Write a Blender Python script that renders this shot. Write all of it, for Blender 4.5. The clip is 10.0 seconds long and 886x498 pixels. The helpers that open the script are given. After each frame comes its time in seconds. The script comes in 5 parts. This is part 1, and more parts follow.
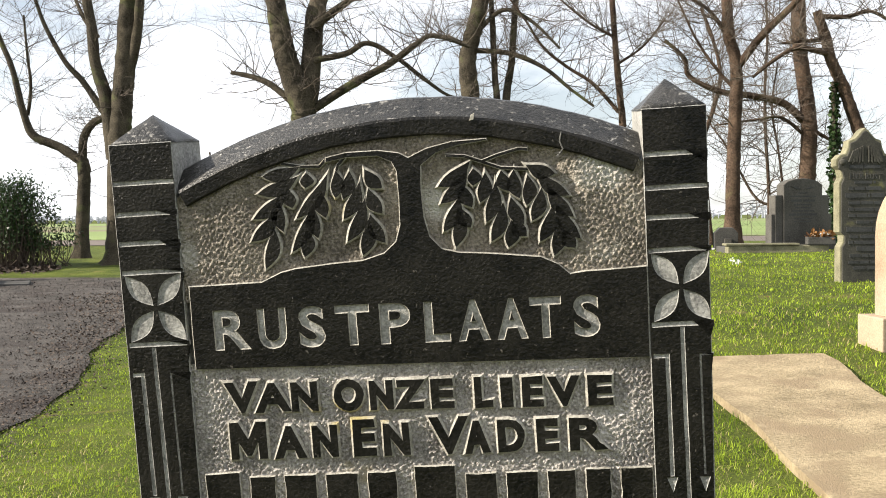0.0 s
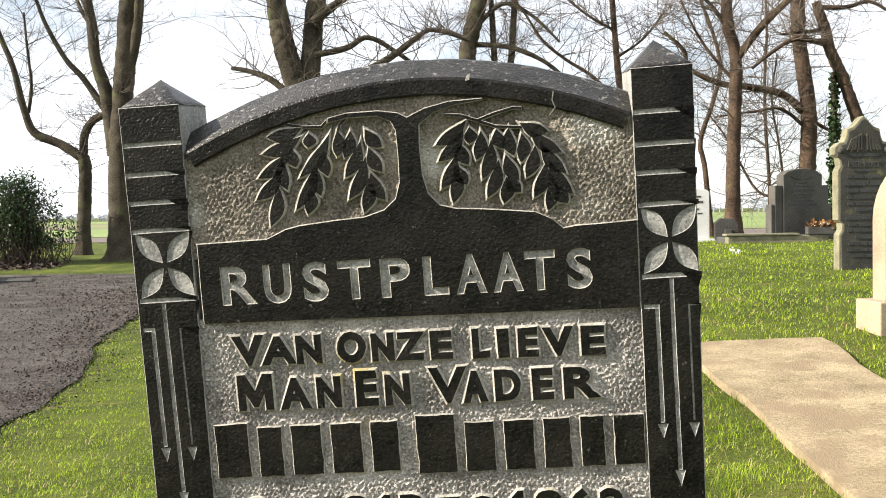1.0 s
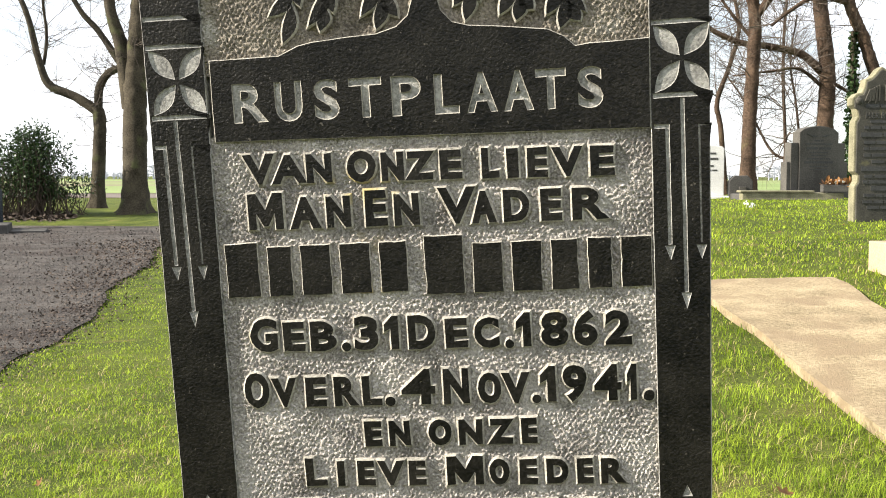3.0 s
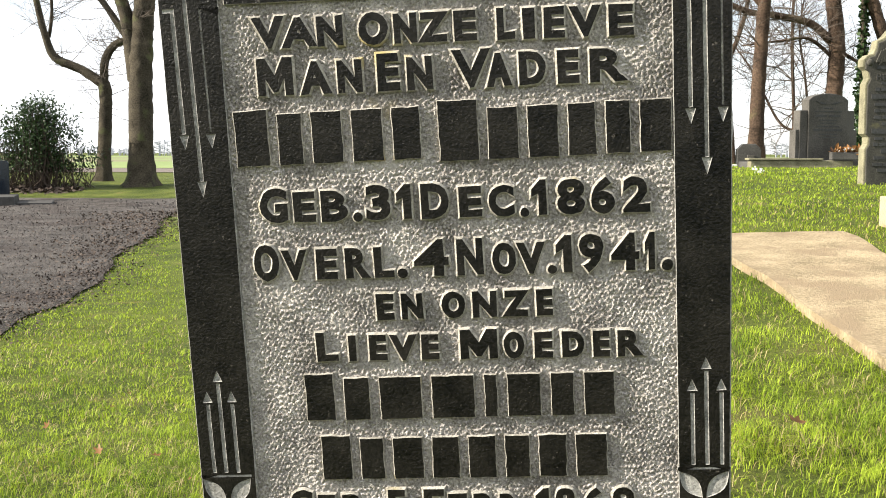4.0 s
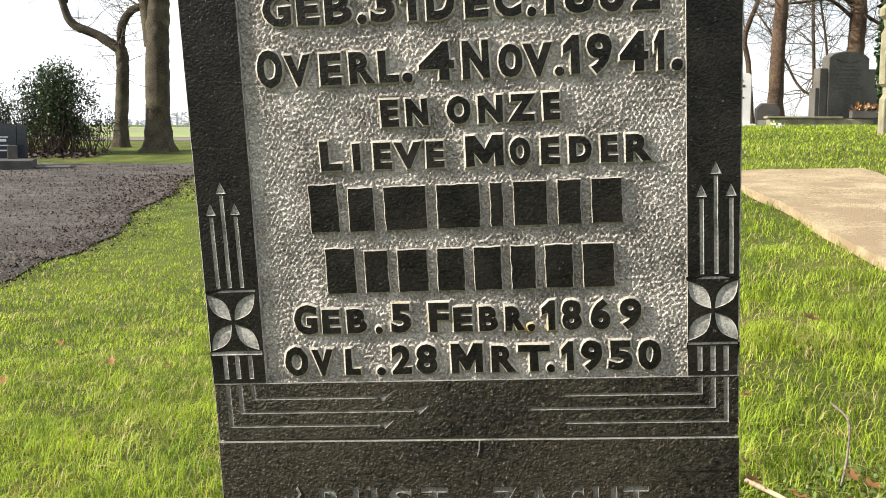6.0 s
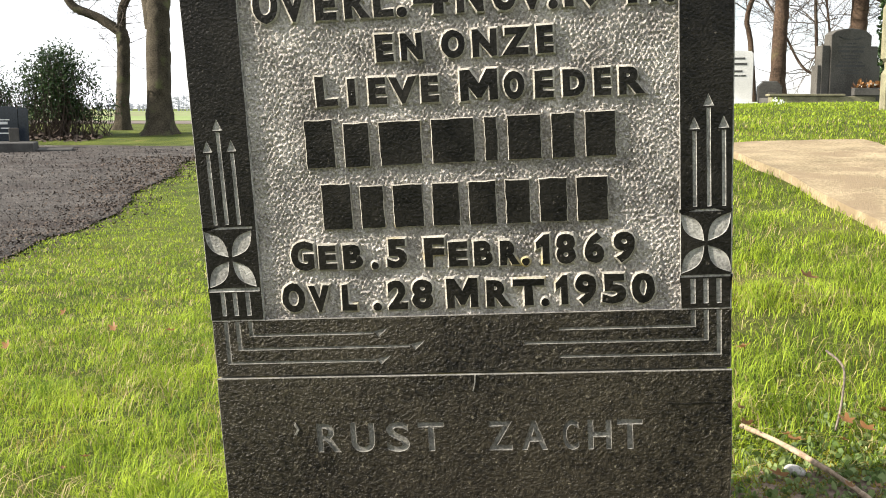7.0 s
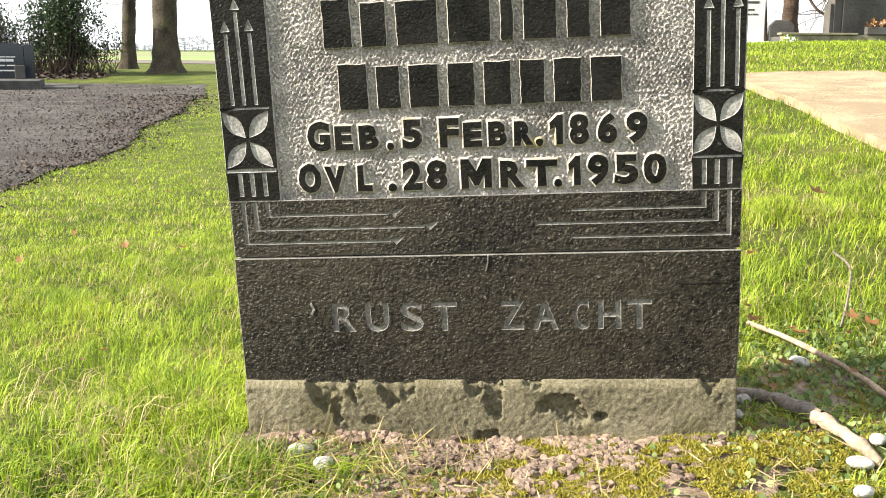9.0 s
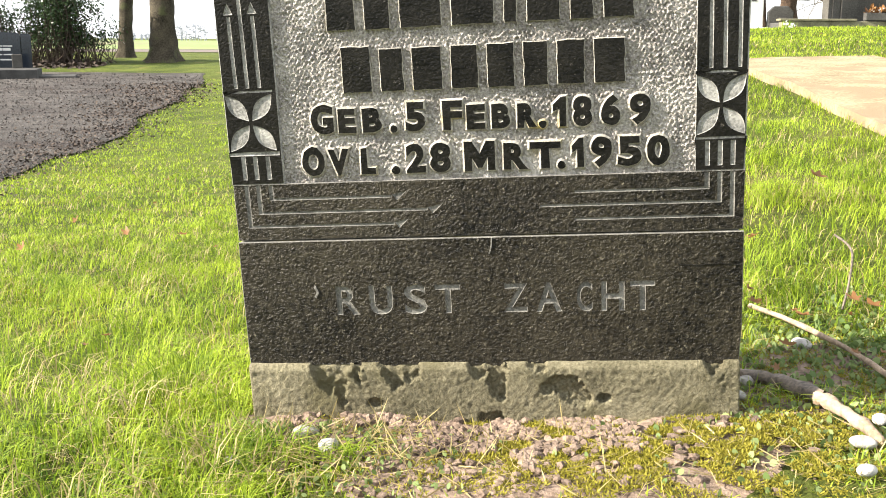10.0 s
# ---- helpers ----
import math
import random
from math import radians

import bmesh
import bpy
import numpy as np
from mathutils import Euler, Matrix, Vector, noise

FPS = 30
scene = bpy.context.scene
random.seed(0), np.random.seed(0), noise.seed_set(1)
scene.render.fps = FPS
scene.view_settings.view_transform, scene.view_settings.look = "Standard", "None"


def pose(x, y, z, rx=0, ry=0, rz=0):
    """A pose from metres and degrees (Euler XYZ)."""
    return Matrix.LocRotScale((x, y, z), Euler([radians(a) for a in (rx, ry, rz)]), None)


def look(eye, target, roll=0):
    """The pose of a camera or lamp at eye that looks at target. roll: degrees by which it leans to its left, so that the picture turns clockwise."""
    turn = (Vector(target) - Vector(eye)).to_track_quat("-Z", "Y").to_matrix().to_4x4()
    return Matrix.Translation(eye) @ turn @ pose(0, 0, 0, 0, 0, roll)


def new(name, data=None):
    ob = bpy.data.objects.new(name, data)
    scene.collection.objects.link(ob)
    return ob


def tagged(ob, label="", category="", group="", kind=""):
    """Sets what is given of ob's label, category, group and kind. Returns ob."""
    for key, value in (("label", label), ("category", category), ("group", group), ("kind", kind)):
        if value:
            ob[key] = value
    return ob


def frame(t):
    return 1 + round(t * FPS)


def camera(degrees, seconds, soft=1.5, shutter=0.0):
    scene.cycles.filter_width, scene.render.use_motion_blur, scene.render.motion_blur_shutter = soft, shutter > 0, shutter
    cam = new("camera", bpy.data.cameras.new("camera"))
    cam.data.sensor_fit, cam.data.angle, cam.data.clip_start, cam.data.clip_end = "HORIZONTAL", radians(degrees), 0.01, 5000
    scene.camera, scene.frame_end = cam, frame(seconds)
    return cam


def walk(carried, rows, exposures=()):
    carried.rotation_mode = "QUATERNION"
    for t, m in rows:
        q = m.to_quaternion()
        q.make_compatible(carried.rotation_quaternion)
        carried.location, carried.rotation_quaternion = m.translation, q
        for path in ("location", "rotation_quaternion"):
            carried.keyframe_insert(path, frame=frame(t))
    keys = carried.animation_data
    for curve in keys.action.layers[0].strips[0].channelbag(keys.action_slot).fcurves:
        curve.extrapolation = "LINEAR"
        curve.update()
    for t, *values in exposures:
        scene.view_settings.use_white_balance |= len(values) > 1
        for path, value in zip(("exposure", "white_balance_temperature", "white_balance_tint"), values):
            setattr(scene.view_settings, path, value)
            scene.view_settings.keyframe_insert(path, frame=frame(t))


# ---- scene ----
# ---- camera and its walk ----
cam = camera(46.0, 10.0, soft=1.0)
ROWS = [
    (0.0, 0.0851, -1.2214, 1.1812, 88.197, 0.487, 4.691),
    (0.5, 0.0891, -1.2467, 1.1601, 88.082, 0.589, 4.653),
    (1.0, 0.0921, -1.2679, 1.1384, 87.959, 0.879, 4.751),
    (1.5, 0.0977, -1.2812, 1.1064, 87.555, 1.072, 4.773),
    (2.0, 0.1038, -1.2888, 1.0668, 86.943, 1.469, 4.714),
    (3.3, 0.0875, -1.2738, 0.9386, 85.649, -0.305, 5.621),
    (3.5, 0.0828, -1.2686, 0.9127, 85.388, -0.211, 5.659),
    (4.0, 0.0854, -1.2638, 0.8449, 84.734, -0.132, 5.830),
    (4.5, 0.0884, -1.2598, 0.7871, 84.134, 0.141, 6.041),
    (5.0, 0.0888, -1.2613, 0.7227, 83.627, -0.178, 6.258),
    (6.5, 0.1069, -1.2700, 0.6244, 82.945, -0.135, 6.868),
    (7.0, 0.1105, -1.2804, 0.5935, 82.332, -0.044, 6.862),
    (7.5, 0.1097, -1.2903, 0.5685, 81.529, -0.164, 6.999),
    (8.0, 0.1061, -1.2920, 0.5421, 80.690, -0.188, 7.156),
    (8.5, 0.1038, -1.3019, 0.5280, 79.963, -0.291, 7.091),
    (9.0, 0.1052, -1.3131, 0.5191, 79.262, -0.413, 7.278),
    (9.5, 0.1044, -1.3168, 0.5147, 78.754, -0.128, 7.241),
    (10.0, 0.0995, -1.3176, 0.5124, 78.619, -0.221, 7.164),
]
EXPOSURES = [(0.0, 1.13), (2.0, 1.42), (4.5, 1.35), (6.5, 1.3), (8.0, 1.54), (10.0, 1.83)]
walk(cam, [(t, pose(*row)) for t, *row in ROWS], EXPOSURES)

# ---- world and sun ----
SUN_AZ, SUN_EL = radians(14.5), radians(30.0)     # azimuth turned from -x towards -y
TO_SUN = Vector((-math.cos(SUN_EL) * math.cos(SUN_AZ), -math.cos(SUN_EL) * math.sin(SUN_AZ), math.sin(SUN_EL)))
world = bpy.data.worlds.new("world")
scene.world = world
world.use_nodes = True
wn, wl = world.node_tree.nodes, world.node_tree.links
background = wn["Background"]
sky = wn.new("ShaderNodeTexSky")
sky.sky_type, sky.sun_disc = "NISHITA", False
sky.sun_elevation = SUN_EL
sky.sun_rotation = math.atan2(TO_SUN.x, TO_SUN.y)
sky.air_density, sky.dust_density, sky.ozone_density = 1.0, 0.7, 1.4
coords = wn.new("ShaderNodeTexCoord")
stretch = wn.new("ShaderNodeMapping")
stretch.inputs["Scale"].default_value = (1.0, 1.0, 2.6)
clouds = wn.new("ShaderNodeTexNoise")
clouds.inputs["Scale"].default_value, clouds.inputs["Detail"].default_value = 2.6, 7.0
clouds.inputs["Roughness"].default_value = 0.6
cover = wn.new("ShaderNodeValToRGB")
cover.color_ramp.elements[0].position, cover.color_ramp.elements[1].position = 0.4, 0.62
cover.color_ramp.elements[0].color = (0.3, 0.3, 0.3, 1)
whiten = wn.new("ShaderNodeMixRGB")
whiten.inputs["Color2"].default_value = (14.5, 14.8, 15.4, 1)
wl.new(coords.outputs["Generated"], stretch.inputs["Vector"])
wl.new(stretch.outputs["Vector"], clouds.inputs["Vector"])
wl.new(clouds.outputs["Fac"], cover.inputs["Fac"])
wl.new(cover.outputs["Color"], whiten.inputs["Fac"])
wl.new(sky.outputs["Color"], whiten.inputs["Color1"])
wl.new(whiten.outputs["Color"], background.inputs["Color"])
background.inputs["Strength"].default_value = 0.05
sun = new("sun", bpy.data.lights.new("sun", "SUN"))
sun.data.energy, sun.data.angle, sun.data.color = 5.6, radians(0.6), (1.0, 0.915, 0.79)
sun.matrix_world = look(TO_SUN * 40, (0, 0, 0))


# ---- materials ----
def material(name, dark, light, scale=6.0, fine=90.0, rough=0.8, bump=0.3, bump_scale=None, metal=0.0,
             stain=None, stain_scale=3.0, stain_from=0.55, per_object=0.0, per_island=0.0, specular=0.5, depth=0.002, detail=6):
    """Two tones mixed by a broad and a fine noise, an optional stain, and a fine relief, in metres of the place."""
    m = bpy.data.materials.new(name)
    m.use_nodes = True
    n, l = m.node_tree.nodes, m.node_tree.links
    shader = n["Principled BSDF"]
    where = n.new("ShaderNodeNewGeometry")
    broad, grain = n.new("ShaderNodeTexNoise"), n.new("ShaderNodeTexNoise")
    for node, s, d in ((broad, scale, 4), (grain, fine, 3)):
        node.inputs["Scale"].default_value, node.inputs["Detail"].default_value = s, d
        l.new(where.outputs["Position"], node.inputs["Vector"])
    both = n.new("ShaderNodeMath")
    both.operation = "ADD"
    l.new(broad.outputs["Fac"], both.inputs[0])
    l.new(grain.outputs["Fac"], both.inputs[1])
    ramp = n.new("ShaderNodeMapRange")
    ramp.inputs["From Min"].default_value, ramp.inputs["From Max"].default_value = 0.72, 1.28
    l.new(both.outputs[0], ramp.inputs["Value"])
    fac = ramp.outputs["Result"]
    if per_object or per_island:
        if per_object:
            source = n.new("ShaderNodeObjectInfo").outputs["Random"]
        else:
            source = where.outputs["Random Per Island"]
        blend = n.new("ShaderNodeMix")
        blend.inputs["Factor"].default_value = per_object or per_island
        l.new(fac, blend.inputs["A"])
        l.new(source, blend.inputs["B"])
        fac = blend.outputs["Result"]
    mix = n.new("ShaderNodeMixRGB")
    mix.inputs["Color1"].default_value, mix.inputs["Color2"].default_value = (*dark, 1), (*light, 1)
    l.new(fac, mix.inputs["Fac"])
    colour = mix.outputs["Color"]
    if stain:
        spots = n.new("ShaderNodeTexNoise")
        spots.inputs["Scale"].default_value, spots.inputs["Detail"].default_value = stain_scale, 6
        l.new(where.outputs["Position"], spots.inputs["Vector"])
        cut = n.new("ShaderNodeMapRange")
        cut.inputs["From Min"].default_value, cut.inputs["From Max"].default_value = stain_from, stain_from + 0.12
        l.new(spots.outputs["Fac"], cut.inputs["Value"])
        over = n.new("ShaderNodeMixRGB")
        over.inputs["Color2"].default_value = (*stain, 1)
        l.new(cut.outputs["Result"], over.inputs["Fac"])
        l.new(colour, over.inputs["Color1"])
        colour = over.outputs["Color"]
    l.new(colour, shader.inputs["Base Color"])
    shader.inputs["Roughness"].default_value = rough
    shader.inputs["Metallic"].default_value = metal
    shader.inputs["Specular IOR Level"].default_value = specular
    if bump:
        relief = n.new("ShaderNodeTexNoise")
        relief.inputs["Scale"].default_value, relief.inputs["Detail"].default_value = bump_scale or fine, detail
        relief.inputs["Roughness"].default_value = 0.72 if detail > 3 else 0.6
        l.new(where.outputs["Position"], relief.inputs["Vector"])
        bumps = n.new("ShaderNodeBump")
        bumps.inputs["Strength"].default_value, bumps.inputs["Distance"].default_value = bump, depth
        l.new(relief.outputs["Fac"], bumps.inputs["Height"])
        l.new(bumps.outputs["Normal"], shader.inputs["Normal"])
    return m


def leafy(name, dark, light, translucent=0.35, rough=0.5, per=0.8, scale=0.6):
    """Leaf or grass: varies from blade to blade and lets some light through."""
    m = material(name, dark, light, scale=scale, fine=5.0, rough=rough, bump=0, per_island=per, specular=0.2)
    n, l = m.node_tree.nodes, m.node_tree.links
    shader, out = n["Principled BSDF"], n["Material Output"]
    colour = shader.inputs["Base Color"].links[0].from_socket
    thin = n.new("ShaderNodeBsdfTranslucent")
    l.new(colour, thin.inputs["Color"])
    join = n.new("ShaderNodeMixShader")
    join.inputs["Fac"].default_value = translucent
    l.new(shader.outputs[0], join.inputs[1])
    l.new(thin.outputs[0], join.inputs[2])
    l.new(join.outputs[0], out.inputs["Surface"])
    return m


PAINT = material("worn_black_paint", (0.0012, 0.0012, 0.0012), (0.017, 0.0155, 0.013), scale=22, fine=230, rough=0.3, bump=1.0, bump_scale=330, specular=0.2,
                 stain=(0.11, 0.1, 0.085), stain_scale=210, stain_from=0.66, depth=0.0014, detail=3)
# Worn paint; its paler grey and bright specks also paint in skylight and glints.
WORN_SKYLIT = material("worn_skylit_black_paint", (0.004, 0.004, 0.0037), (0.04, 0.038, 0.035), scale=25, fine=230, rough=0.34, bump=1.0, bump_scale=320, specular=0.3,
                stain=(0.24, 0.23, 0.21), stain_scale=170, stain_from=0.6, depth=0.002, detail=3)
DIM = material("darkened_cut_stone", (0.07, 0.068, 0.062), (0.24, 0.232, 0.21), scale=40, fine=300, rough=0.7, bump=0.9, bump_scale=300, specular=0.2, depth=0.002)
BASE_PAINT = material("mossy_dark_stone", (0.002, 0.002, 0.0017), (0.045, 0.039, 0.027), scale=5, fine=150, rough=0.34, bump=1.0, bump_scale=260, specular=0.17,
                      stain=(0.15, 0.135, 0.1), stain_scale=170, stain_from=0.63, depth=0.004, detail=3)
GREY = material("rough_grey_stone", (0.21, 0.19, 0.172), (0.76, 0.705, 0.645), scale=16, fine=330, rough=0.75, bump=1.0, bump_scale=380,
                stain=(0.5, 0.42, 0.25), stain_scale=15, stain_from=0.68, specular=0.35, depth=0.008, detail=3)
BROWN_GREY = material("brownish_grey_stone", (0.1, 0.086, 0.068), (0.46, 0.405, 0.33), scale=9, fine=330, rough=0.75, bump=1.0, bump_scale=360,
                      stain=(0.68, 0.66, 0.6), stain_scale=9, stain_from=0.56, specular=0.35, depth=0.008, detail=3)
BARE = material("bare_cut_stone", (0.17, 0.16, 0.135), (0.45, 0.425, 0.37), scale=30, fine=300, rough=0.75, bump=0.8, bump_scale=300,
                stain=(0.36, 0.29, 0.11), stain_scale=14, stain_from=0.64, specular=0.25, depth=0.003)
CUT = material("weathered_groove_stone", (0.13, 0.128, 0.12), (0.42, 0.41, 0.38), scale=40, fine=300, rough=0.7, bump=0.9, bump_scale=350, specular=0.3, depth=0.002)
MORTAR = material("weathered_plinth_stone", (0.1, 0.09, 0.052), (0.31, 0.28, 0.185), scale=9, fine=260, rough=0.95, bump=1.0, bump_scale=300, specular=0.2,
                  stain=(0.15, 0.135, 0.075), stain_scale=12, stain_from=0.55, depth=0.008)
SIDE = material("dark_stone_side", (0.05, 0.048, 0.04), (0.2, 0.19, 0.15), scale=10, fine=160, rough=0.8, bump=0.8, stain=(0.3, 0.26, 0.1), stain_scale=22, stain_from=0.55)
TURF = material("turf", (0.03, 0.045, 0.009), (0.11, 0.13, 0.026), scale=1.4, fine=60, rough=0.95, bump=1.0, bump_scale=70, specular=0.1,
                stain=(0.13, 0.12, 0.04), stain_scale=2.2, stain_from=0.6, depth=0.02)
GRASS = leafy("grass_blades", (0.026, 0.085, 0.005), (0.46, 0.57, 0.05), translucent=0.45, rough=0.65, per=0.6, scale=2.6)
DRY = leafy("dry_grass", (0.22, 0.17, 0.07), (0.45, 0.38, 0.18), translucent=0.3)
MOSS = leafy("moss", (0.13, 0.13, 0.015), (0.32, 0.28, 0.04), translucent=0.25, rough=0.8)
CLOVER = leafy("clover", (0.07, 0.12, 0.03), (0.28, 0.34, 0.14), translucent=0.3)
GRAVEL = material("gravel_path", (0.03, 0.027, 0.0245), (0.108, 0.098, 0.09), scale=1.6, fine=70, rough=0.95, bump=1.0, bump_scale=60, specular=0.15,
                  stain=(0.05, 0.042, 0.038), stain_scale=0.9, stain_from=0.5, depth=0.03)
LITTER = material("leaf_litter", (0.022, 0.016, 0.012), (0.095, 0.068, 0.05), scale=8, fine=90, rough=0.95, bump=0.5, per_island=0.6)
SOIL = material("dry_soil", (0.075, 0.054, 0.042), (0.31, 0.232, 0.18), scale=16, fine=120, rough=0.95, bump=1.0, bump_scale=200, specular=0.1, depth=0.004)
SLAB = material("weathered_concrete", (0.17, 0.132, 0.078), (0.38, 0.305, 0.19), scale=5, fine=70, rough=0.9, bump=0.9, bump_scale=120, specular=0.2,
                stain=(0.225, 0.17, 0.105), stain_scale=4.0, stain_from=0.5, depth=0.009)
BARK = material("beech_bark", (0.018, 0.0155, 0.011), (0.082, 0.069, 0.048), scale=2.2, fine=24, rough=0.9, bump=0.8, bump_scale=30, specular=0.15,
                stain=(0.075, 0.08, 0.035), stain_scale=1.5, stain_from=0.58, depth=0.03)
RED_BARK = material("reddish_bark", (0.025, 0.017, 0.012), (0.105, 0.07, 0.048), scale=2.5, fine=30, rough=0.9, bump=0.9, bump_scale=25, specular=0.15,
                    stain=(0.09, 0.08, 0.04), stain_scale=1.7, stain_from=0.6, depth=0.03)
TWIG = material("twigs", (0.03, 0.023, 0.017), (0.12, 0.092, 0.068), scale=3, fine=30, rough=0.85, bump=0)
EVERGREEN = leafy("evergreen_leaves", (0.012, 0.028, 0.01), (0.045, 0.075, 0.025), translucent=0.12, rough=0.35)
GREY_STONE = material("grey_headstone", (0.045, 0.042, 0.037), (0.1, 0.094, 0.083), scale=3, fine=60, rough=0.8, bump=0.4, specular=0.2)
WHITE_STONE = material("pale_headstone", (0.42, 0.42, 0.41), (0.6, 0.6, 0.58), scale=3, fine=60, rough=0.7, bump=0.3)
# Mossy stone whose base tone also carries the shade on the headstone's face.
MOSSY_STONE = material("shaded_carved_stone", (0.021, 0.02, 0.016), (0.066, 0.062, 0.049), scale=6, fine=90, rough=0.9, bump=0.8,
                       stain=(0.15, 0.14, 0.055), stain_scale=5, stain_from=0.62)
# Pale kerb stone; on the carved headstone this tone paints its sunlit edge.
KERB_SUNLIT_EDGE = material("pale_kerb_sunlit_edge", (0.09, 0.084, 0.05), (0.22, 0.205, 0.13), scale=9, fine=80, rough=0.9, bump=0.5)
PINK_STONE = material("sandstone", (0.2, 0.145, 0.095), (0.36, 0.275, 0.19), scale=4, fine=100, rough=0.9, bump=0.5)
DARK_LETTER = material("dark_letter_paint", (0.02, 0.02, 0.02), (0.05, 0.05, 0.048), scale=5, fine=60, rough=0.7, bump=0)
PALE_LETTER = material("pale_letter_paint", (0.5, 0.5, 0.48), (0.6, 0.6, 0.58), scale=5, fine=60, rough=0.6, bump=0)
BLUE_GRANITE = material("polished_dark_granite", (0.008, 0.012, 0.018), (0.02, 0.028, 0.04), scale=30, fine=160, rough=0.12, bump=0)
LEDGER = material("grey_ledger_stone", (0.03, 0.029, 0.027), (0.085, 0.082, 0.076), scale=3, fine=80, rough=0.7, bump=0.4, specular=0.2)
PEBBLE = material("pale_pebble", (0.16, 0.145, 0.12), (0.6, 0.58, 0.54), scale=40, fine=140, rough=0.8, bump=1.0, bump_scale=160, depth=0.004, per_object=0.5)
DEADWOOD = material("dead_wood", (0.06, 0.048, 0.038), (0.24, 0.19, 0.145), scale=22, fine=160, rough=0.85, bump=0.9, bump_scale=200, stain=(0.04, 0.03, 0.025), stain_scale=12, stain_from=0.55)
PALEWOOD = material("bare_dead_wood", (0.18, 0.125, 0.08), (0.42, 0.31, 0.21), scale=22, fine=160, rough=0.85, bump=0.9, bump_scale=200, stain=(0.12, 0.09, 0.06), stain_scale=14, stain_from=0.55)
BROWN_LEAF = leafy("brown_leaf", (0.12, 0.055, 0.018), (0.33, 0.175, 0.07), translucent=0.3, per=0.5)
PETAL = leafy("white_petal", (0.75, 0.75, 0.72), (0.85, 0.85, 0.82), translucent=0.3)
FIELD = material("far_fields", (0.1, 0.15, 0.03), (0.17, 0.22, 0.06), scale=0.05, fine=2, rough=0.95, bump=0,
                 stain=(0.13, 0.1, 0.06), stain_scale=0.02, stain_from=0.52)
# Pale blue-grey paints the haze of distance onto the far trees.
HAZE_TINTED = material("haze_tinted_far_trees", (0.3, 0.32, 0.36), (0.4, 0.415, 0.45), scale=0.05, fine=1, rough=1.0, bump=0, specular=0.0)


# ---- mesh helpers ----
def build(name, verts, faces, mats, parent=None, label="", smooth=False, slots=None):
    mesh = bpy.data.meshes.new(name)
    mesh.from_pydata([tuple(v) for v in verts], [], [tuple(f) for f in faces])
    for m in (mats if isinstance(mats, (list, tuple)) else [mats]):
        mesh.materials.append(m)
    if slots is not None:
        mesh.polygons.foreach_set("material_index", slots)
    if smooth:
        mesh.polygons.foreach_set("use_smooth", [True] * len(mesh.polygons))
    mesh.update()
    ob = new(name, mesh)
    if parent is not None:
        ob.parent = parent
    if label:
        tagged(ob, label)
    return ob


def part(name, bm, mat, parent, label="", smooth=False):
    mesh = bpy.data.meshes.new(name)
    bm.to_mesh(mesh)
    bm.free()
    mesh.materials.append(mat)
    if smooth:
        mesh.polygons.foreach_set("use_smooth", [True] * len(mesh.polygons))
    ob = new(name, mesh)
    if parent is not None:
        ob.parent = parent
    if label:
        tagged(ob, label)
    return ob


def thing(name, m, label, category, group="", kind=""):
    ob = new(name)
    ob.empty_display_size = 0.1
    ob.matrix_world = m
    return tagged(ob, label, category, group, kind)


def box_bm(x0, x1, y0, y1, z0, z1, bevel=0.004, rough=0.0):
    bm = bmesh.new()
    bmesh.ops.create_cube(bm, size=1.0)
    for v in bm.verts:
        v.co = Vector(((x0 + x1) / 2 + v.co.x * (x1 - x0), (y0 + y1) / 2 + v.co.y * (y1 - y0), (z0 + z1) / 2 + v.co.z * (z1 - z0)))
    if bevel:
        bmesh.ops.bevel(bm, geom=bm.edges[:], offset=bevel, segments=2, profile=0.6, affect="EDGES")
    if rough:
        for v in bm.verts:
            v.co += noise.noise_vector(v.co * 9) * rough
    return bm


def prism_bm(outline, y0, y1, bevel=0.003):
    """An outline in x and z, drawn out from y0 (front) to y1."""
    bm = bmesh.new()
    front = [bm.verts.new((x, y0, z)) for x, z in outline]
    back = [bm.verts.new((x, y1, z)) for x, z in outline]
    bm.faces.new(front)
    bm.faces.new(back[::-1])
    count = len(outline)
    for i in range(count):
        j = (i + 1) % count
        bm.faces.new((front[j], front[i], back[i], back[j]))
    bmesh.ops.recalc_face_normals(bm, faces=bm.faces[:])
    if bevel:
        rim = [e for e in bm.edges if all(abs(v.co.y - y0) < 1e-6 for v in e.verts)]
        bmesh.ops.bevel(bm, geom=rim, offset=bevel, segments=2, profile=0.6, affect="EDGES")
    return bm


def smooth_step(a, b, x):
    t = np.clip((x - a) / (b - a), 0, 1)
    return t * t * (3 - 2 * t)


# ---- the lie of the land ----
def land(x, y):
    """Ground height: a low grave mound on one side, a path in a shallow dip on the other, flat fields beyond."""
    x, y = np.asarray(x, float), np.asarray(y, float)
    r = np.hypot(x, y)
    side = smooth_step(-0.38, 0.22, x / (np.abs(y) + 0.9))
    mound = 0.70 * np.tanh(r / 7.2) * (1 - smooth_step(15, 30, r))
    dip = -0.58 * (1 - np.exp(-np.maximum(r - 0.3, 0) / 6.0)) + 0.42 * smooth_step(25.5, 31, y)
    z = side * mound + (1 - side) * dip
    z = z + 0.012 * np.sin(2.1 * x + 0.7) * np.cos(1.7 * y) * smooth_step(0.5, 2.5, r)
    far = smooth_step(34, 60, r)
    return z * (1 - far) - 0.25 * far


def path_edge(y):
    return -(1.85 + 0.303 * y) + 0.1 * np.sin(0.9 * y) + 0.03 * np.sin(3.7 * y + 1)


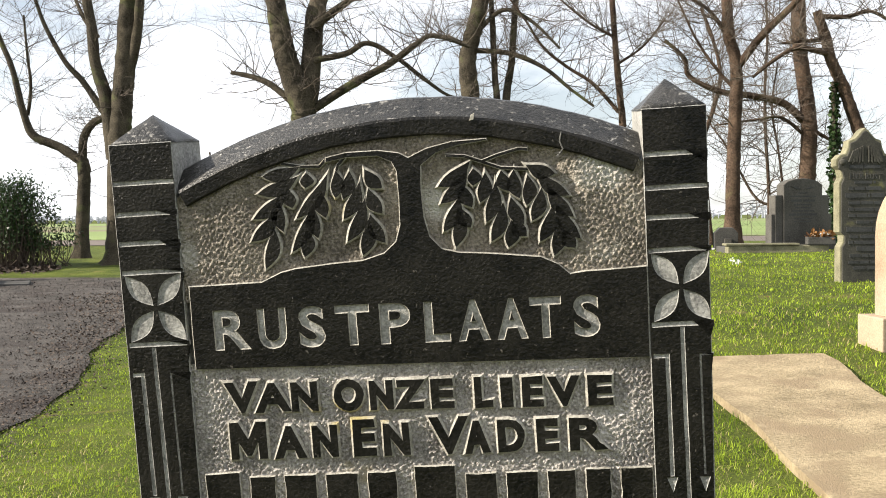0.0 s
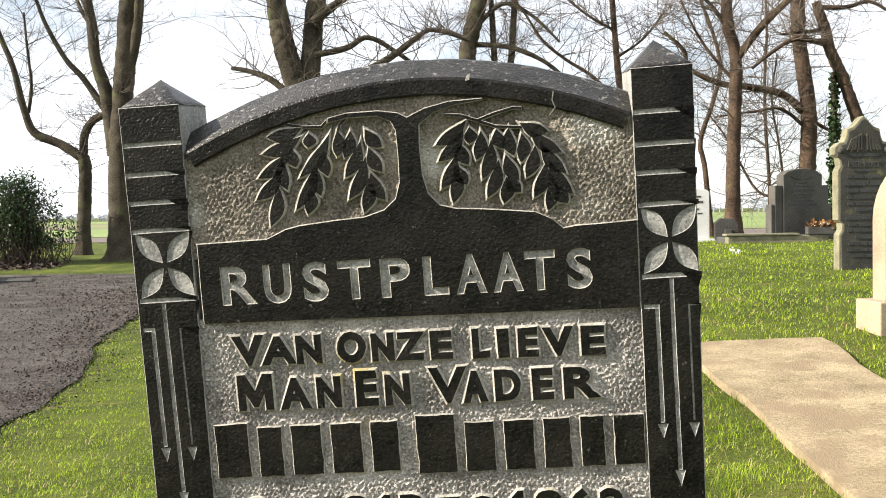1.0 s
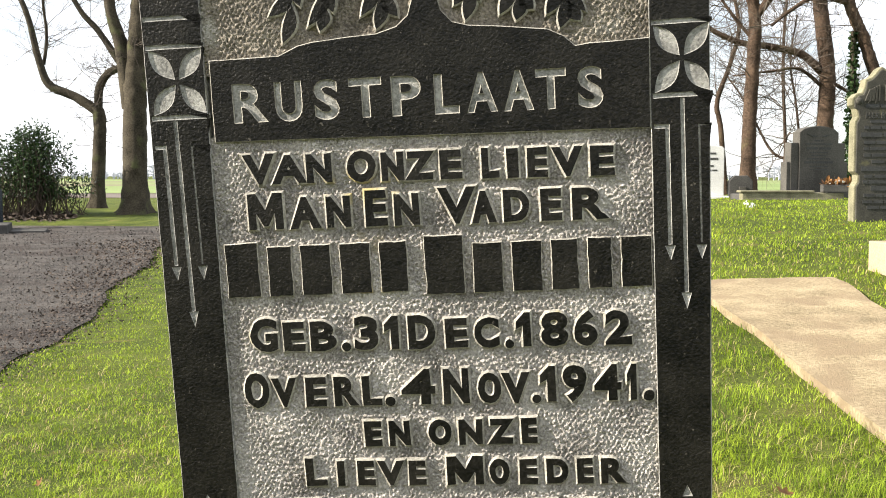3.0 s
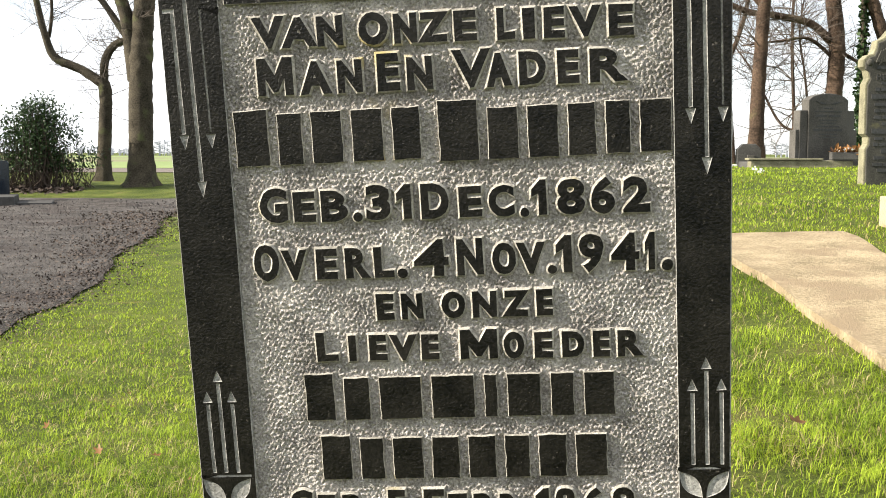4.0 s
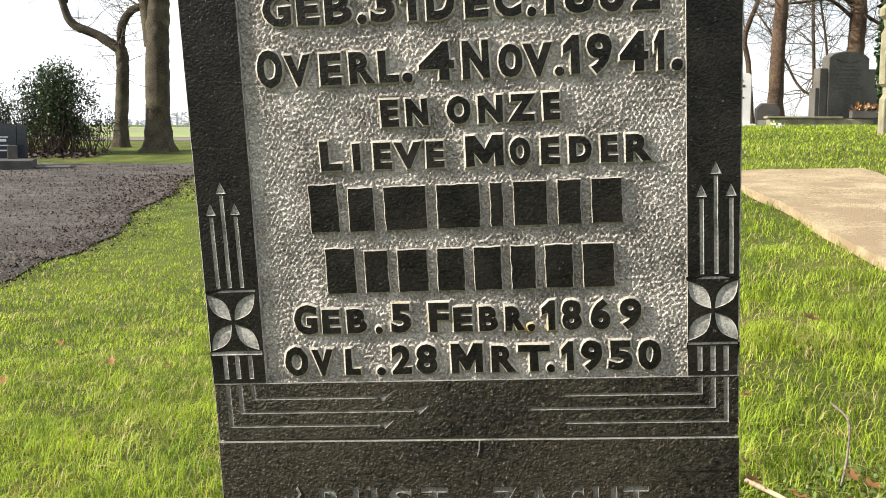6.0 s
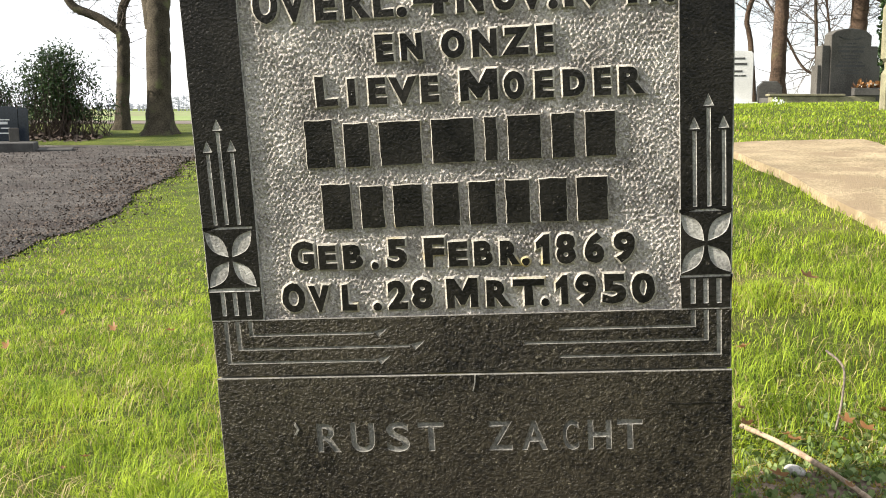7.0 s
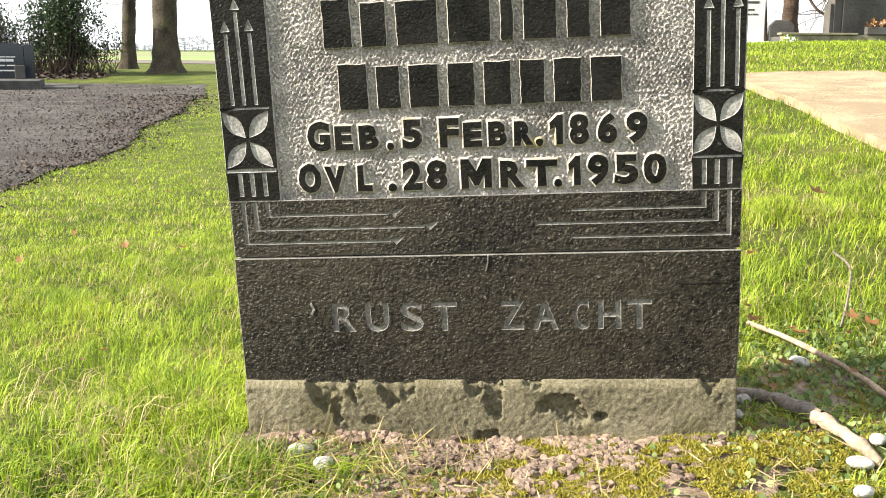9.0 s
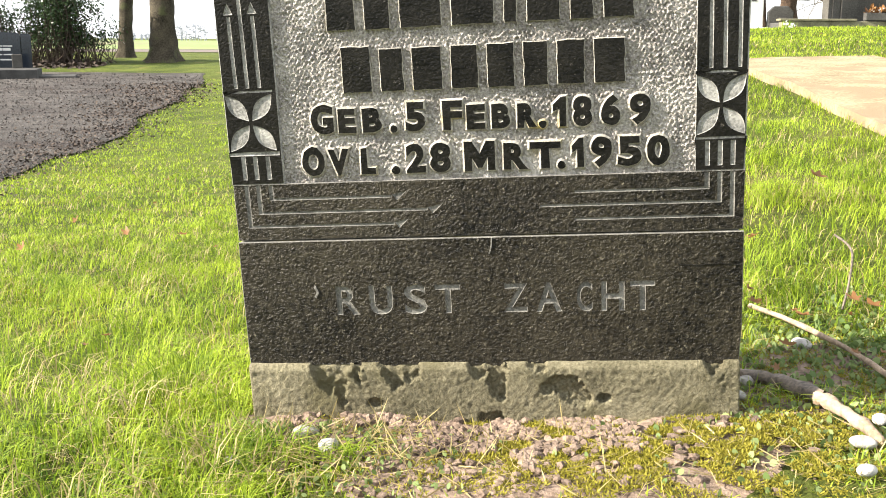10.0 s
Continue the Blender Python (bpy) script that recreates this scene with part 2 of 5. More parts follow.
def sheet(name, xs, ys, lift, mat, keep=None, jitter=0.0):
    gx, gy = np.meshgrid(xs, ys)
    gz = land(gx, gy) + lift
    if jitter:
        for i in range(gz.shape[0]):
            for j in range(gz.shape[1]):
                gz[i, j] += jitter * noise.noise(Vector((gx[i, j] * 6, gy[i, j] * 6, 0)))
    verts = np.stack([gx, gy, gz], -1).reshape(-1, 3)
    w = len(xs)
    faces = [(a, a + 1, a + w + 1, a + w) for i in range(len(ys) - 1) for a in range(i * w, i * w + w - 1)
             if keep is None or keep((gx[i, a - i * w] + gx[i, a - i * w + 1]) / 2, (gy[i, 0] + gy[i + 1, 0]) / 2)]
    return build(name, verts, faces, mat, smooth=True)


def spread(near, far, count):
    """Grid lines that lie close together near zero and far apart at the rim."""
    s = np.linspace(0, 1, count)
    return near * np.sinh(s * math.asinh(far / near)) 


half = spread(0.35, 1500, 90)
lines = np.concatenate([-half[:0:-1], half])
ground = sheet("ground", lines, np.concatenate([-spread(0.35, 300, 50)[:0:-1], half]), 0.0, TURF)
tagged(ground, "green cemetery lawn reaching to flat fields", "ground", kind="structure")


def field_band(name, y0, y1, lift, mat, label):
    ob = build(name, [(-900, y0, lift), (900, y0 + 12, lift), (900, y1 + 12, lift), (-900, y1, lift)], [(0, 1, 2, 3)], mat)
    return tagged(ob, label, "field", kind="structure")


field_band("field", 62, 300, -0.23, FIELD, "flat bright green winter farmland beyond the trees")
MUD = material("ploughed_earth", (0.07, 0.055, 0.045), (0.13, 0.1, 0.08), scale=0.5, fine=6, rough=0.95, bump=0)
field_band("ploughed_field", 47, 60, -0.222, MUD, "brown ploughed strip between grass fields")

ys = np.concatenate([np.linspace(-2.5, 8, 70), np.linspace(8.4, 27.0, 48)])
gravel_faces, gravel_verts = [], []
columns = 26
for y in ys:
    for k in range(columns + 1):
        x = path_edge(y) - 13.5 * (k / columns) ** 1.6
        gravel_verts.append((x, y, land(x, y) + 0.012 + min(0.0022 * max(y, 0.0), 0.04) - 0.01 * (k == 0)))
for i in range(len(ys) - 1):
    for k in range(columns):
        a = i * (columns + 1) + k
        gravel_faces.append((a, a + columns + 1, a + columns + 2, a + 1))
tagged(build("path", gravel_verts, gravel_faces, GRAVEL, smooth=True), "grey gravel cemetery path with fallen leaves along its edge", "path", kind="structure")

# ---- the gravestone ----
STONE = Matrix.Rotation(radians(4.9), 4, "X") @ Matrix.Rotation(radians(-3.0), 4, "Y")
grave = thing("gravestone", STONE, "leaning black painted gravestone with grey lettered panel and carved willow", "gravestone")
UP_LEFT, UP_RIGHT = 0.010, 0.015


def left_edge(v):
    return -0.319 + UP_LEFT * (v - 0.1)


def right_edge(v):
    return 0.320 + UP_RIGHT * (v - 0.1)


def plate(name, loops, front, thick, mats, parent, bevel=0.0008, label="", swell=0.0, ragged=0.0):
    """Closed outlines in x and z (inner ones are holes) as a slab with a chamfered rim; its face takes the first material, its sides the second."""
    curve = bpy.data.curves.new(name, "CURVE")
    curve.dimensions, curve.fill_mode = "2D", "BOTH"
    for loop in loops:
        line = curve.splines.new("POLY")
        line.points.add(len(loop) - 1)
        line.points.foreach_set("co", [c for x, z in loop for c in (x, z, 0.0, 1.0)])
        line.use_cyclic_u = True
    curve.extrude, curve.bevel_depth, curve.bevel_resolution, curve.offset = thick / 2 - bevel, bevel, 0, swell - bevel
    holder = new("holder", curve)
    bpy.context.view_layer.update()
    mesh = bpy.data.meshes.new_from_object(holder.evaluated_get(bpy.context.evaluated_depsgraph_get()))
    bpy.data.objects.remove(holder)
    bpy.data.curves.remove(curve)
    mesh.transform(Matrix(((1, 0, 0, 0), (0, 0, -1, front + thick / 2), (0, 1, 0, 0), (0, 0, 0, 1))))
    if ragged:
        for vert in mesh.vertices:
            shift = noise.noise_vector(Vector((vert.co.x * 110, vert.co.z * 110, 2.0))) * ragged
            vert.co.x, vert.co.z = vert.co.x + shift.x, vert.co.z + shift.y
    mesh.materials.clear()
    for m in mats:
        mesh.materials.append(m)
    mesh.update()
    mesh.polygons.foreach_set("material_index", [0 if abs(p.normal.y) > 0.85 else len(mats) - 1 for p in mesh.polygons])
    mesh.polygons.foreach_set("use_smooth", [False] * len(mesh.polygons))
    mesh.name = name
    ob = new(name, mesh)
    ob.parent = parent
    if label:
        tagged(ob, label)
    return ob


GLYPHS = {}


CAPITAL_M = [[(0, 0), (0, 1), (0.2, 1), (0.5, 0.42), (0.8, 1), (1.0, 1), (1.0, 0), (0.86, 0), (0.86, 0.70), (0.54, 0.1), (0.46, 0.1), (0.14, 0.70), (0.14, 0)]]


def glyph(ch, bold):
    """The outlines of a letter of the built-in font, capitals 1 high, from x = 0, with its width."""
    if (ch, bold) in GLYPHS:
        return GLYPHS[ch, bold]
    if ch == "M":
        return CAPITAL_M, 1.0
    if ch == "1":
        return [[(0.62, 0), (0.62, 0.74), (0.0, 0.62), (0.0, 0.74), (0.7, 1.0), (1.0, 1.0), (1.0, 0)]], 1.0
    if ch == "9":
        loops, wide = glyph("6", bold)
        return [[(wide - x, 1.0 - y) for x, y in loop] for loop in loops], wide
    curve = bpy.data.curves.new("letter", "FONT")
    curve.body, curve.size, curve.offset, curve.resolution_u = ch, 1.0, bold, 4
    holder = new("holder", curve)
    bpy.context.view_layer.update()
    mesh = bpy.data.meshes.new_from_object(holder.evaluated_get(bpy.context.evaluated_depsgraph_get()))
    bpy.data.objects.remove(holder)
    bpy.data.curves.remove(curve)
    bm = bmesh.new()
    bm.from_mesh(mesh)
    bmesh.ops.remove_doubles(bm, verts=bm.verts[:], dist=1e-5)
    follow = {}
    for e in bm.edges:
        if len(e.link_faces) == 1:
            a, b = e.verts
            follow.setdefault(a, []).append(b)
            follow.setdefault(b, []).append(a)
    loops, seen = [], set()
    for first in follow:
        if first in seen:
            continue
        loop, now, before = [], first, None
        while now not in seen:
            seen.add(now)
            loop.append((now.co.x, now.co.y))
            ahead = [v for v in follow[now] if v is not before and v not in seen]
            if not ahead:
                break
            before, now = now, ahead[0]
        if len(loop) > 2:
            loops.append(loop)
    bm.free()
    low = min(x for loop in loops for x, y in loop)
    wide = max(x for loop in loops for x, y in loop) - low
    cap = 0.69 + bold
    loops = [[((x - low) / cap, (y + bold * 0.5) / cap) for x, y in loop] for loop in loops]
    GLYPHS[ch, bold] = (loops, wide / cap)
    return GLYPHS[ch, bold]


def set_line(text, u0, u1, base, tall, small=0.82, bold=0.03, gap=0.13, space=0.34, apart=False):
    """Outlines of a line of capitals from u0 to u1; the first letter of each word is taller."""
    placed, x, first = [], 0.0, True
    for ch in text:
        if ch == " ":
            x, first = x + space, True
            continue
        loops, wide = glyph(ch, bold)
        size = 1.0 if first and not ch.isdigit() else small * (1.06 if ch.isdigit() else 1.0)
        if ch == ".":
            size = 0.9
        placed.append((loops, x, size))
        x += wide * size + gap
        first = ch == "."
    scale = (u1 - u0) / (x - gap)
    letters = [[[(u0 + (px + a * size) * scale, base + b * size * tall) for a, b in loop] for loop in loops] for loops, px, size in placed]
    return letters if apart else [loop for letter in letters for loop in letter]


def carve(text, spans, base0, base1, tall, small, swell, bold=0.0):
    """Outlines letter by letter, each cut to its own span in millimetres; the first letter of a word and the figures are tall."""
    letters, places = [], [[float(c) / 1000 for c in span.split(":")] for span in spans.split()]
    first_u, last_u = places[0][0], places[-1][1]
    k, first = 0, True
    for ch in text:
        if ch == " ":
            first = True
            continue
        u0, u1 = places[k]
        k += 1
        base = base0 + (base1 - base0) * ((u0 + u1) / 2 - first_u) / (last_u - first_u)
        if ch == ".":
            r = (u1 - u0) / 2 - swell * 0.6
            letters.append([[((u0 + u1) / 2 + r * math.cos(t), base + r + swell * 0.6 + r * math.sin(t)) for t in np.linspace(0, 2 * math.pi, 13)[:-1]]])
            first = True
            continue
        loops, wide = glyph(ch, bold)
        high = tall * (1.0 if first or ch.isdigit() else small)
        s = min(swell, (u1 - u0) * 0.36)
        letters.append([[(u0 + s + a / wide * (u1 - u0 - 2 * s), base + swell + b * (high - 2 * swell)) for a, b in loop] for loop in loops])
        first = False
    return letters


def rect(u0, u1, v0, v1):
    return [(u0, v0), (u1, v0), (u1, v1), (u0, v1)]


def wobble(loop, amount, seed=0.0, stride=0.02, pitch=60):
    out = []
    for i, (a, b) in enumerate(loop):
        c, d = loop[(i + 1) % len(loop)]
        n = max(1, int(math.hypot(c - a, d - b) / stride))
        for k in range(n):
            x, z = a + (c - a) * k / n, b + (d - b) * k / n
            w = noise.noise_vector(Vector((x * pitch, z * pitch, seed)))
            out.append((x + w.x * amount, z + w.y * amount))
    return out


def groove(points, wide=0.0034):
    """A narrow outline along an open polyline."""
    one, two = [], []
    for i, p in enumerate(points):
        a, b = Vector(points[max(i - 1, 0)]), Vector(points[min(i + 1, len(points) - 1)])
        if 0 < i < len(points) - 1:
            d1, d2 = (Vector(p) - a).normalized(), (b - Vector(p)).normalized()
            n1, n2 = Vector((-d1.y, d1.x)), Vector((-d2.y, d2.x))
            n = (n1 + n2).normalized()
            n = n / max(n.dot(n1), 0.4)
        else:
            d = (b - a).normalized()
            n = Vector((-d.y, d.x))
        one.append((p[0] + n.x * wide / 2, p[1] + n.y * wide / 2))
        two.append((p[0] - n.x * wide / 2, p[1] - n.y * wide / 2))
    return one + two[::-1]


def corner(u, top, v, end, upright=0.0023, level=0.0012):
    """A groove that comes down and turns inwards."""
    s = upright if end > u else -upright
    return [(u - s, top), (u - s, v - level), (end, v - level), (end, v + level), (u + s, v + level), (u + s, top)]


def arrow(u, tip, tail, head=0.0065):
    """A straight groove that ends in a small arrow head."""
    s = 1 if tip > tail else -1
    w = 0.0017
    return [(u - w, tail), (u - w, tip - s * 0.012), (u - head, tip - s * 0.013), (u, tip), (u + head, tip - s * 0.013), (u + w, tip - s * 0.012), (u + w, tail)]


def petal(cu, cv, du, dv, fat=0.3):
    """An almond from near (cu, cv) outwards by (du, dv)."""
    a, b = Vector((cu + du * 0.1, cv + dv * 0.1)), Vector((cu + du, cv + dv))
    d = b - a
    n = Vector((-d.y, d.x)) * fat
    one = [a + d * t + n * math.sin(math.pi * t) * 0.72 for t in np.linspace(0, 1, 9)]
    two = [a + d * t - n * math.sin(math.pi * t) * 0.72 for t in np.linspace(1, 0, 9)[1:-1]]
    return [(p.x, p.y) for p in one + two]


def flower(u0, u1, v0, v1):
    cu, cv, w, h = (u0 + u1) / 2, (v0 + v1) / 2, (u1 - u0) / 2 - 0.003, (v1 - v0) / 2 - 0.004
    return [petal(cu, cv, sx * w, sz * h) for sx in (-1, 1) for sz in (-1, 1)]


# pillars: a core, a pyramid cap and a carved face
THICK = 0.10
for sign, u0, u1 in ((-1, -0.306, -0.2365), (1, 0.2705, 0.3365)):
    edge = left_edge if sign < 0 else right_edge
    inner = u1 if sign < 0 else u0
    low_inner = inner - 0.012 if sign < 0 else inner - 0.006
    outer = edge(0.27), edge(1.284)
    low, high = (outer[0], low_inner), (outer[1], inner)
    if sign > 0:
        low, high = low[::-1], high[::-1]
    part("pillar", prism_bm([(low[0], 0.272), (low[1], 0.272), (high[1], 1.284), (high[0], 1.284)], 0.0013, THICK, 0), CUT, grave, "dark stone side pillar")
    bm = bmesh.new()
    ring = [bm.verts.new(c) for c in ((high[0] - 0.001, 0.0, 1.283), (high[1] + 0.001, 0.0, 1.283), (high[1] + 0.001, THICK, 1.283), (high[0] - 0.001, THICK, 1.283))]
    tip = bm.verts.new(((high[0] + high[1]) / 2 - 0.002 * sign, 0.045, 1.3155))
    for k in range(4):
        bm.faces.new((ring[k], ring[(k + 1) % 4], tip))
    bm.faces.new(ring[::-1])
    bmesh.ops.subdivide_edges(bm, edges=bm.edges[:], cuts=4, use_grid_fill=True)
    for v in bm.verts:
        v.co += noise.noise_vector(v.co * 70) * 0.0012
    part("pyramid_cap", bm, WORN_SKYLIT, grave, "worn black pyramid cap", smooth=True)
    a, b = high
    lines_v = (1.241, 1.207, 1.1745, 1.142, 1.0605) if sign < 0 else (1.236, 1.2005, 1.169, 1.134, 1.0535)
    grooves = [groove([(a + 0.0015, v), (b - 0.001, v)], 0.0042) for v in lines_v]
    top, bottom = lines_v[3], lines_v[4]
    grooves += flower(a + 0.001, b - 0.001, bottom, top)
    c1, c2, c3 = (-0.2945, -0.2785, -0.262) if sign < 0 else (0.2865, 0.3035, 0.3215)
    mid = (a + b) / 2
    for u, side in ((c1, -1), (c3, 1)):
        end = a + 0.002 if side < 0 else b - 0.002
        grooves.append(groove([(end, bottom - 0.034), (u, bottom - 0.034), (u, 0.886)]))
        grooves.append([(u - 0.005, 0.8835), (u + 0.005, 0.8835), (u, 0.869)])
    grooves.append(groove([(c2, bottom - 0.004), (c2, 0.830)]))
    grooves.append([(c2 - 0.005, 0.8285), (c2 + 0.005, 0.8285), (c2, 0.812)])
    for u, tip_v in ((c1 - 0.004, 0.571), (c2 - 0.005, 0.597), (c3 - 0.006, 0.571)):
        grooves.append([(u - 0.0052, tip_v - 0.012), (u, tip_v), (u + 0.0052, tip_v - 0.012)])
        grooves.append(groove([(u, tip_v - 0.0155), (u, 0.4685)]))
    fa, fb = (-0.3165, -0.2515) if sign < 0 else (0.2635, 0.3255)
    grooves += [groove([(fa, 0.4635), (fb, 0.4635)], 0.004), groove([(fa, 0.3845), (fb, 0.3845)], 0.004)]
    grooves += flower(fa, fb, 0.385, 0.463)
    ends = (-0.299, -0.2835, -0.267) if sign < 0 else (0.309, 0.294, 0.279)
    for k, u in enumerate(ends):
        grooves.append(groove([(u, 0.3805), (u, 0.371), (u, 0.361), (u, 0.3515)], 0.0044))
    face = wobble([(low[0], 0.345), (low[1], 0.345), (high[1], 1.284), (high[0], 1.284)], 0.0005, 3.0)
    plate("pillar_face", [face] + [wobble(g, 0.0004, 1.0) if len(g) < 7 else g for g in grooves], 0.0, 0.0027, (PAINT, CUT), grave, 0.0006,
          "black painted pillar face with cut arrows and four-petal flowers")

# body behind the panels
part("body", prism_bm([(left_edge(0.1) + 0.004, 0.1), (right_edge(0.1) - 0.004, 0.1), (right_edge(1.2) - 0.004, 1.21), (0.15, 1.26), (-0.1, 1.26), (left_edge(1.2) + 0.004, 1.21)], 0.014, THICK - 0.003, 0),
     SIDE, grave, "dark weathered stone slab")

# lower border: three nested lines that run inwards
part("border_core", box_bm(left_edge(0.27) + 0.003, right_edge(0.27) - 0.003, 0.0009, 0.03, 0.272, 0.344, 0), DIM, grave)
border = [(left_edge(0.27), 0.2705), (right_edge(0.27), 0.2705), (right_edge(0.345), 0.3445), (left_edge(0.345), 0.3445)]
cuts = []
for u, v, end, barb in ((-0.299, 0.2885, -0.102, -0.006), (-0.2835, 0.3065, -0.058, -0.005), (-0.267, 0.3245, -0.103, -0.005)):
    cuts.append(corner(u, 0.3425, v, end - 0.008))
    cuts.append([(end - 0.006, v + 0.0018), (end + 0.010, v + 0.0055), (end - 0.001, v - 0.0048)])
for u, v, end in ((0.309, 0.2885, 0.119), (0.294, 0.3065, 0.077), (0.279, 0.3235, 0.12)):
    cuts.append(corner(u, 0.3425, v, end))
plate("border", [wobble(border, 0.0005, 5.0)] + cuts, 0.0, 0.0029, (BASE_PAINT, DIM), grave, 0.0006, "black lower border with three nested cut lines")


def panel(name, u0, u1, v0, v1, keep, label, rough=0.0032, level=0.0046, step=0.0015, mat=None, sunk=None):
    """A pecked face: short upright tool marks in uneven rows, broken up by finer pits."""
    us, vs = np.arange(u0, u1 + step, step), np.arange(v0, v1 + step, step)
    verts = []
    for v in vs:
        for u in us:
            drift = noise.noise(Vector((u * 26, v * 26, 2)))
            tick = math.sin(u * 1230 + 5 * drift + 2.6 * noise.noise(Vector((u * 70, v * 160, 5)))) * math.sin(v * 700 + 7 * drift + 2.2 * noise.noise(Vector((u * 150, v * 60, 8))))
            peck = 0.85 * noise.noise(Vector((u * 380, v * 300, 0))) + 0.6 * tick * (0.55 + 0.6 * drift)
            low = sunk(u, v) if sunk else 0.0
            verts.append((u, level + 0.0035 * low - rough * peck * (1 - 0.75 * low) + 0.0011 * drift, v))
    w = len(us)
    faces = [(a, a + 1, a + w + 1, a + w) for i in range(len(vs) - 1) for a in range(i * w, i * w + w - 1) if keep(us[a - i * w], vs[i])]
    return build(name, verts, faces, mat or GREY, grave, label, smooth=True)


def arch_top(u):
    return 1.313 - 0.9 * (u - 0.025) ** 2


def among_leaves(u, v):
    """1 inside the two hanging crowns, where the ground is cut deeper and smoother."""
    near = min(math.hypot((u - cu) / 0.088, (v - 1.198) / 0.068) for cu in (-0.07, 0.118))
    return float(1 - smooth_step(0.82, 1.02, near + 0.1 * noise.noise(Vector((u * 60, v * 60, 1)))))


text_panel = panel("text_panel", -0.256, 0.276, 0.342, 1.034, lambda u, v: True, "rough pecked grey stone panel")
willow_panel = panel("willow_panel", -0.242, 0.276, 1.105, 1.285, lambda u, v: v < arch_top(u) - 0.03, "rough pecked brown-grey arched panel", rough=0.0028, mat=BROWN_GREY, sunk=among_leaves)

# arched moulding
us = np.linspace(-0.243, 0.2765, 170)
section = [(-0.041, 0.014), (-0.041, 0.001), (-0.039, -0.001), (-0.024, -0.001), (-0.021, 0.001), (0.0, 0.034), (0.001, 0.040), (0.0, THICK)]
verts, faces = [], []
for u in us:
    slope = -1.8 * (u - 0.025)
    n = Vector((-slope, 1)).normalized()
    for off, y in section:
        w = noise.noise(Vector((u * 50, off * 90, y * 40))) * 0.0008
        verts.append((u + n.x * off, y + w, arch_top(u) + n.y * (off + w)))
k = len(section)
for i in range(len(us) - 1):
    for j in range(k - 1):
        a = i * k + j
        faces.append((a, a + k, a + k + 1, a + 1))
build("arch_moulding", verts, faces, (PAINT, WORN_SKYLIT), grave, "black arched moulding with a broad worn chamfer", slots=[1 if j % (k - 1) >= 4 else 0 for j in range(len(faces))])
plate("crack", [groove([(0.186, 1.266), (0.184, 1.256), (0.187, 1.248), (0.180, 1.240)], 0.0012)], -0.0012, 0.0006, (DIM, CUT), grave, 0.0001)
plate("chip", [wobble([(0.090, 1.284), (0.095, 1.285), (0.096, 1.292), (0.092, 1.290)], 0.001, 2)], -0.0022, 0.0015, (BARE, BARE), grave, 0.0003)

# title band with the stem of the willow
band = [(-0.2335, 1.029), (0.2685, 1.0185), (0.2695, 1.1185), (0.203, 1.1165), (0.188, 1.1145), (0.176, 1.126), (0.158, 1.135), (0.13, 1.1385), (0.10, 1.142),
        (0.07, 1.1445), (0.052, 1.150), (0.040, 1.163), (0.035, 1.185), (0.034, 1.215), (0.0355, 1.240), (0.052, 1.252), (0.075, 1.2585), (0.108, 1.262), (0.107, 1.265),
        (0.07, 1.264), (0.042, 1.259), (0.022, 1.250), (0.012, 1.256), (-0.01, 1.2595), (-0.045, 1.260), (-0.068, 1.2555), (-0.069, 1.249), (-0.045, 1.2535),
        (-0.012, 1.2525), (0.003, 1.246), (0.008, 1.236), (0.0085, 1.205), (0.0075, 1.178), (0.002, 1.160), (-0.012, 1.148), (-0.036, 1.1415), (-0.07, 1.140),
        (-0.11, 1.137), (-0.127, 1.134), (-0.150, 1.124), (-0.2325, 1.1235)]
title = [loop for letter in carve("RUSTPLAATS", "-209:-167 -159:-125 -113:-82 -72:-32 -23:13 26:56 63:99 105:140 141:177 188:218", 1.0495, 1.0445, 0.0465, 1.0, 0.0018, bold=0.016) for loop in letter]
plate("title_band", [wobble(band, 0.0006, 8.0)] + title, -0.0004, 0.0066, (PAINT, BARE), grave, 0.0009, "black band with the incised word RUSTPLAATS")
part("band_core", box_bm(-0.232, 0.2675, 0.0020, 0.016, 1.032, 1.112, 0), CUT, grave)

# willow leaves
LEFT_LEAVES = [(-0.097, 1.249, -0.142, 1.239), (-0.100, 1.239, -0.149, 1.220), (-0.114, 1.224, -0.156, 1.192), (-0.126, 1.203, -0.160, 1.167), (-0.133, 1.185, -0.145, 1.135),
               (-0.122, 1.215, -0.120, 1.175), (-0.110, 1.224, -0.108, 1.201), (-0.069, 1.239, -0.108, 1.189), (-0.087, 1.208, -0.115, 1.152), (-0.096, 1.180, -0.100, 1.146),
               (-0.084, 1.204, -0.082, 1.166), (-0.074, 1.219, -0.072, 1.188), (-0.059, 1.241, -0.061, 1.209), (-0.044, 1.240, -0.053, 1.207), (-0.034, 1.228, -0.055, 1.185),
               (-0.030, 1.210, -0.053, 1.160), (-0.028, 1.186, -0.036, 1.144), (-0.026, 1.241, -0.007, 1.217), (-0.023, 1.220, -0.009, 1.189), (-0.023, 1.192, -0.008, 1.157),
               (-0.091, 1.241, -0.093, 1.222)]
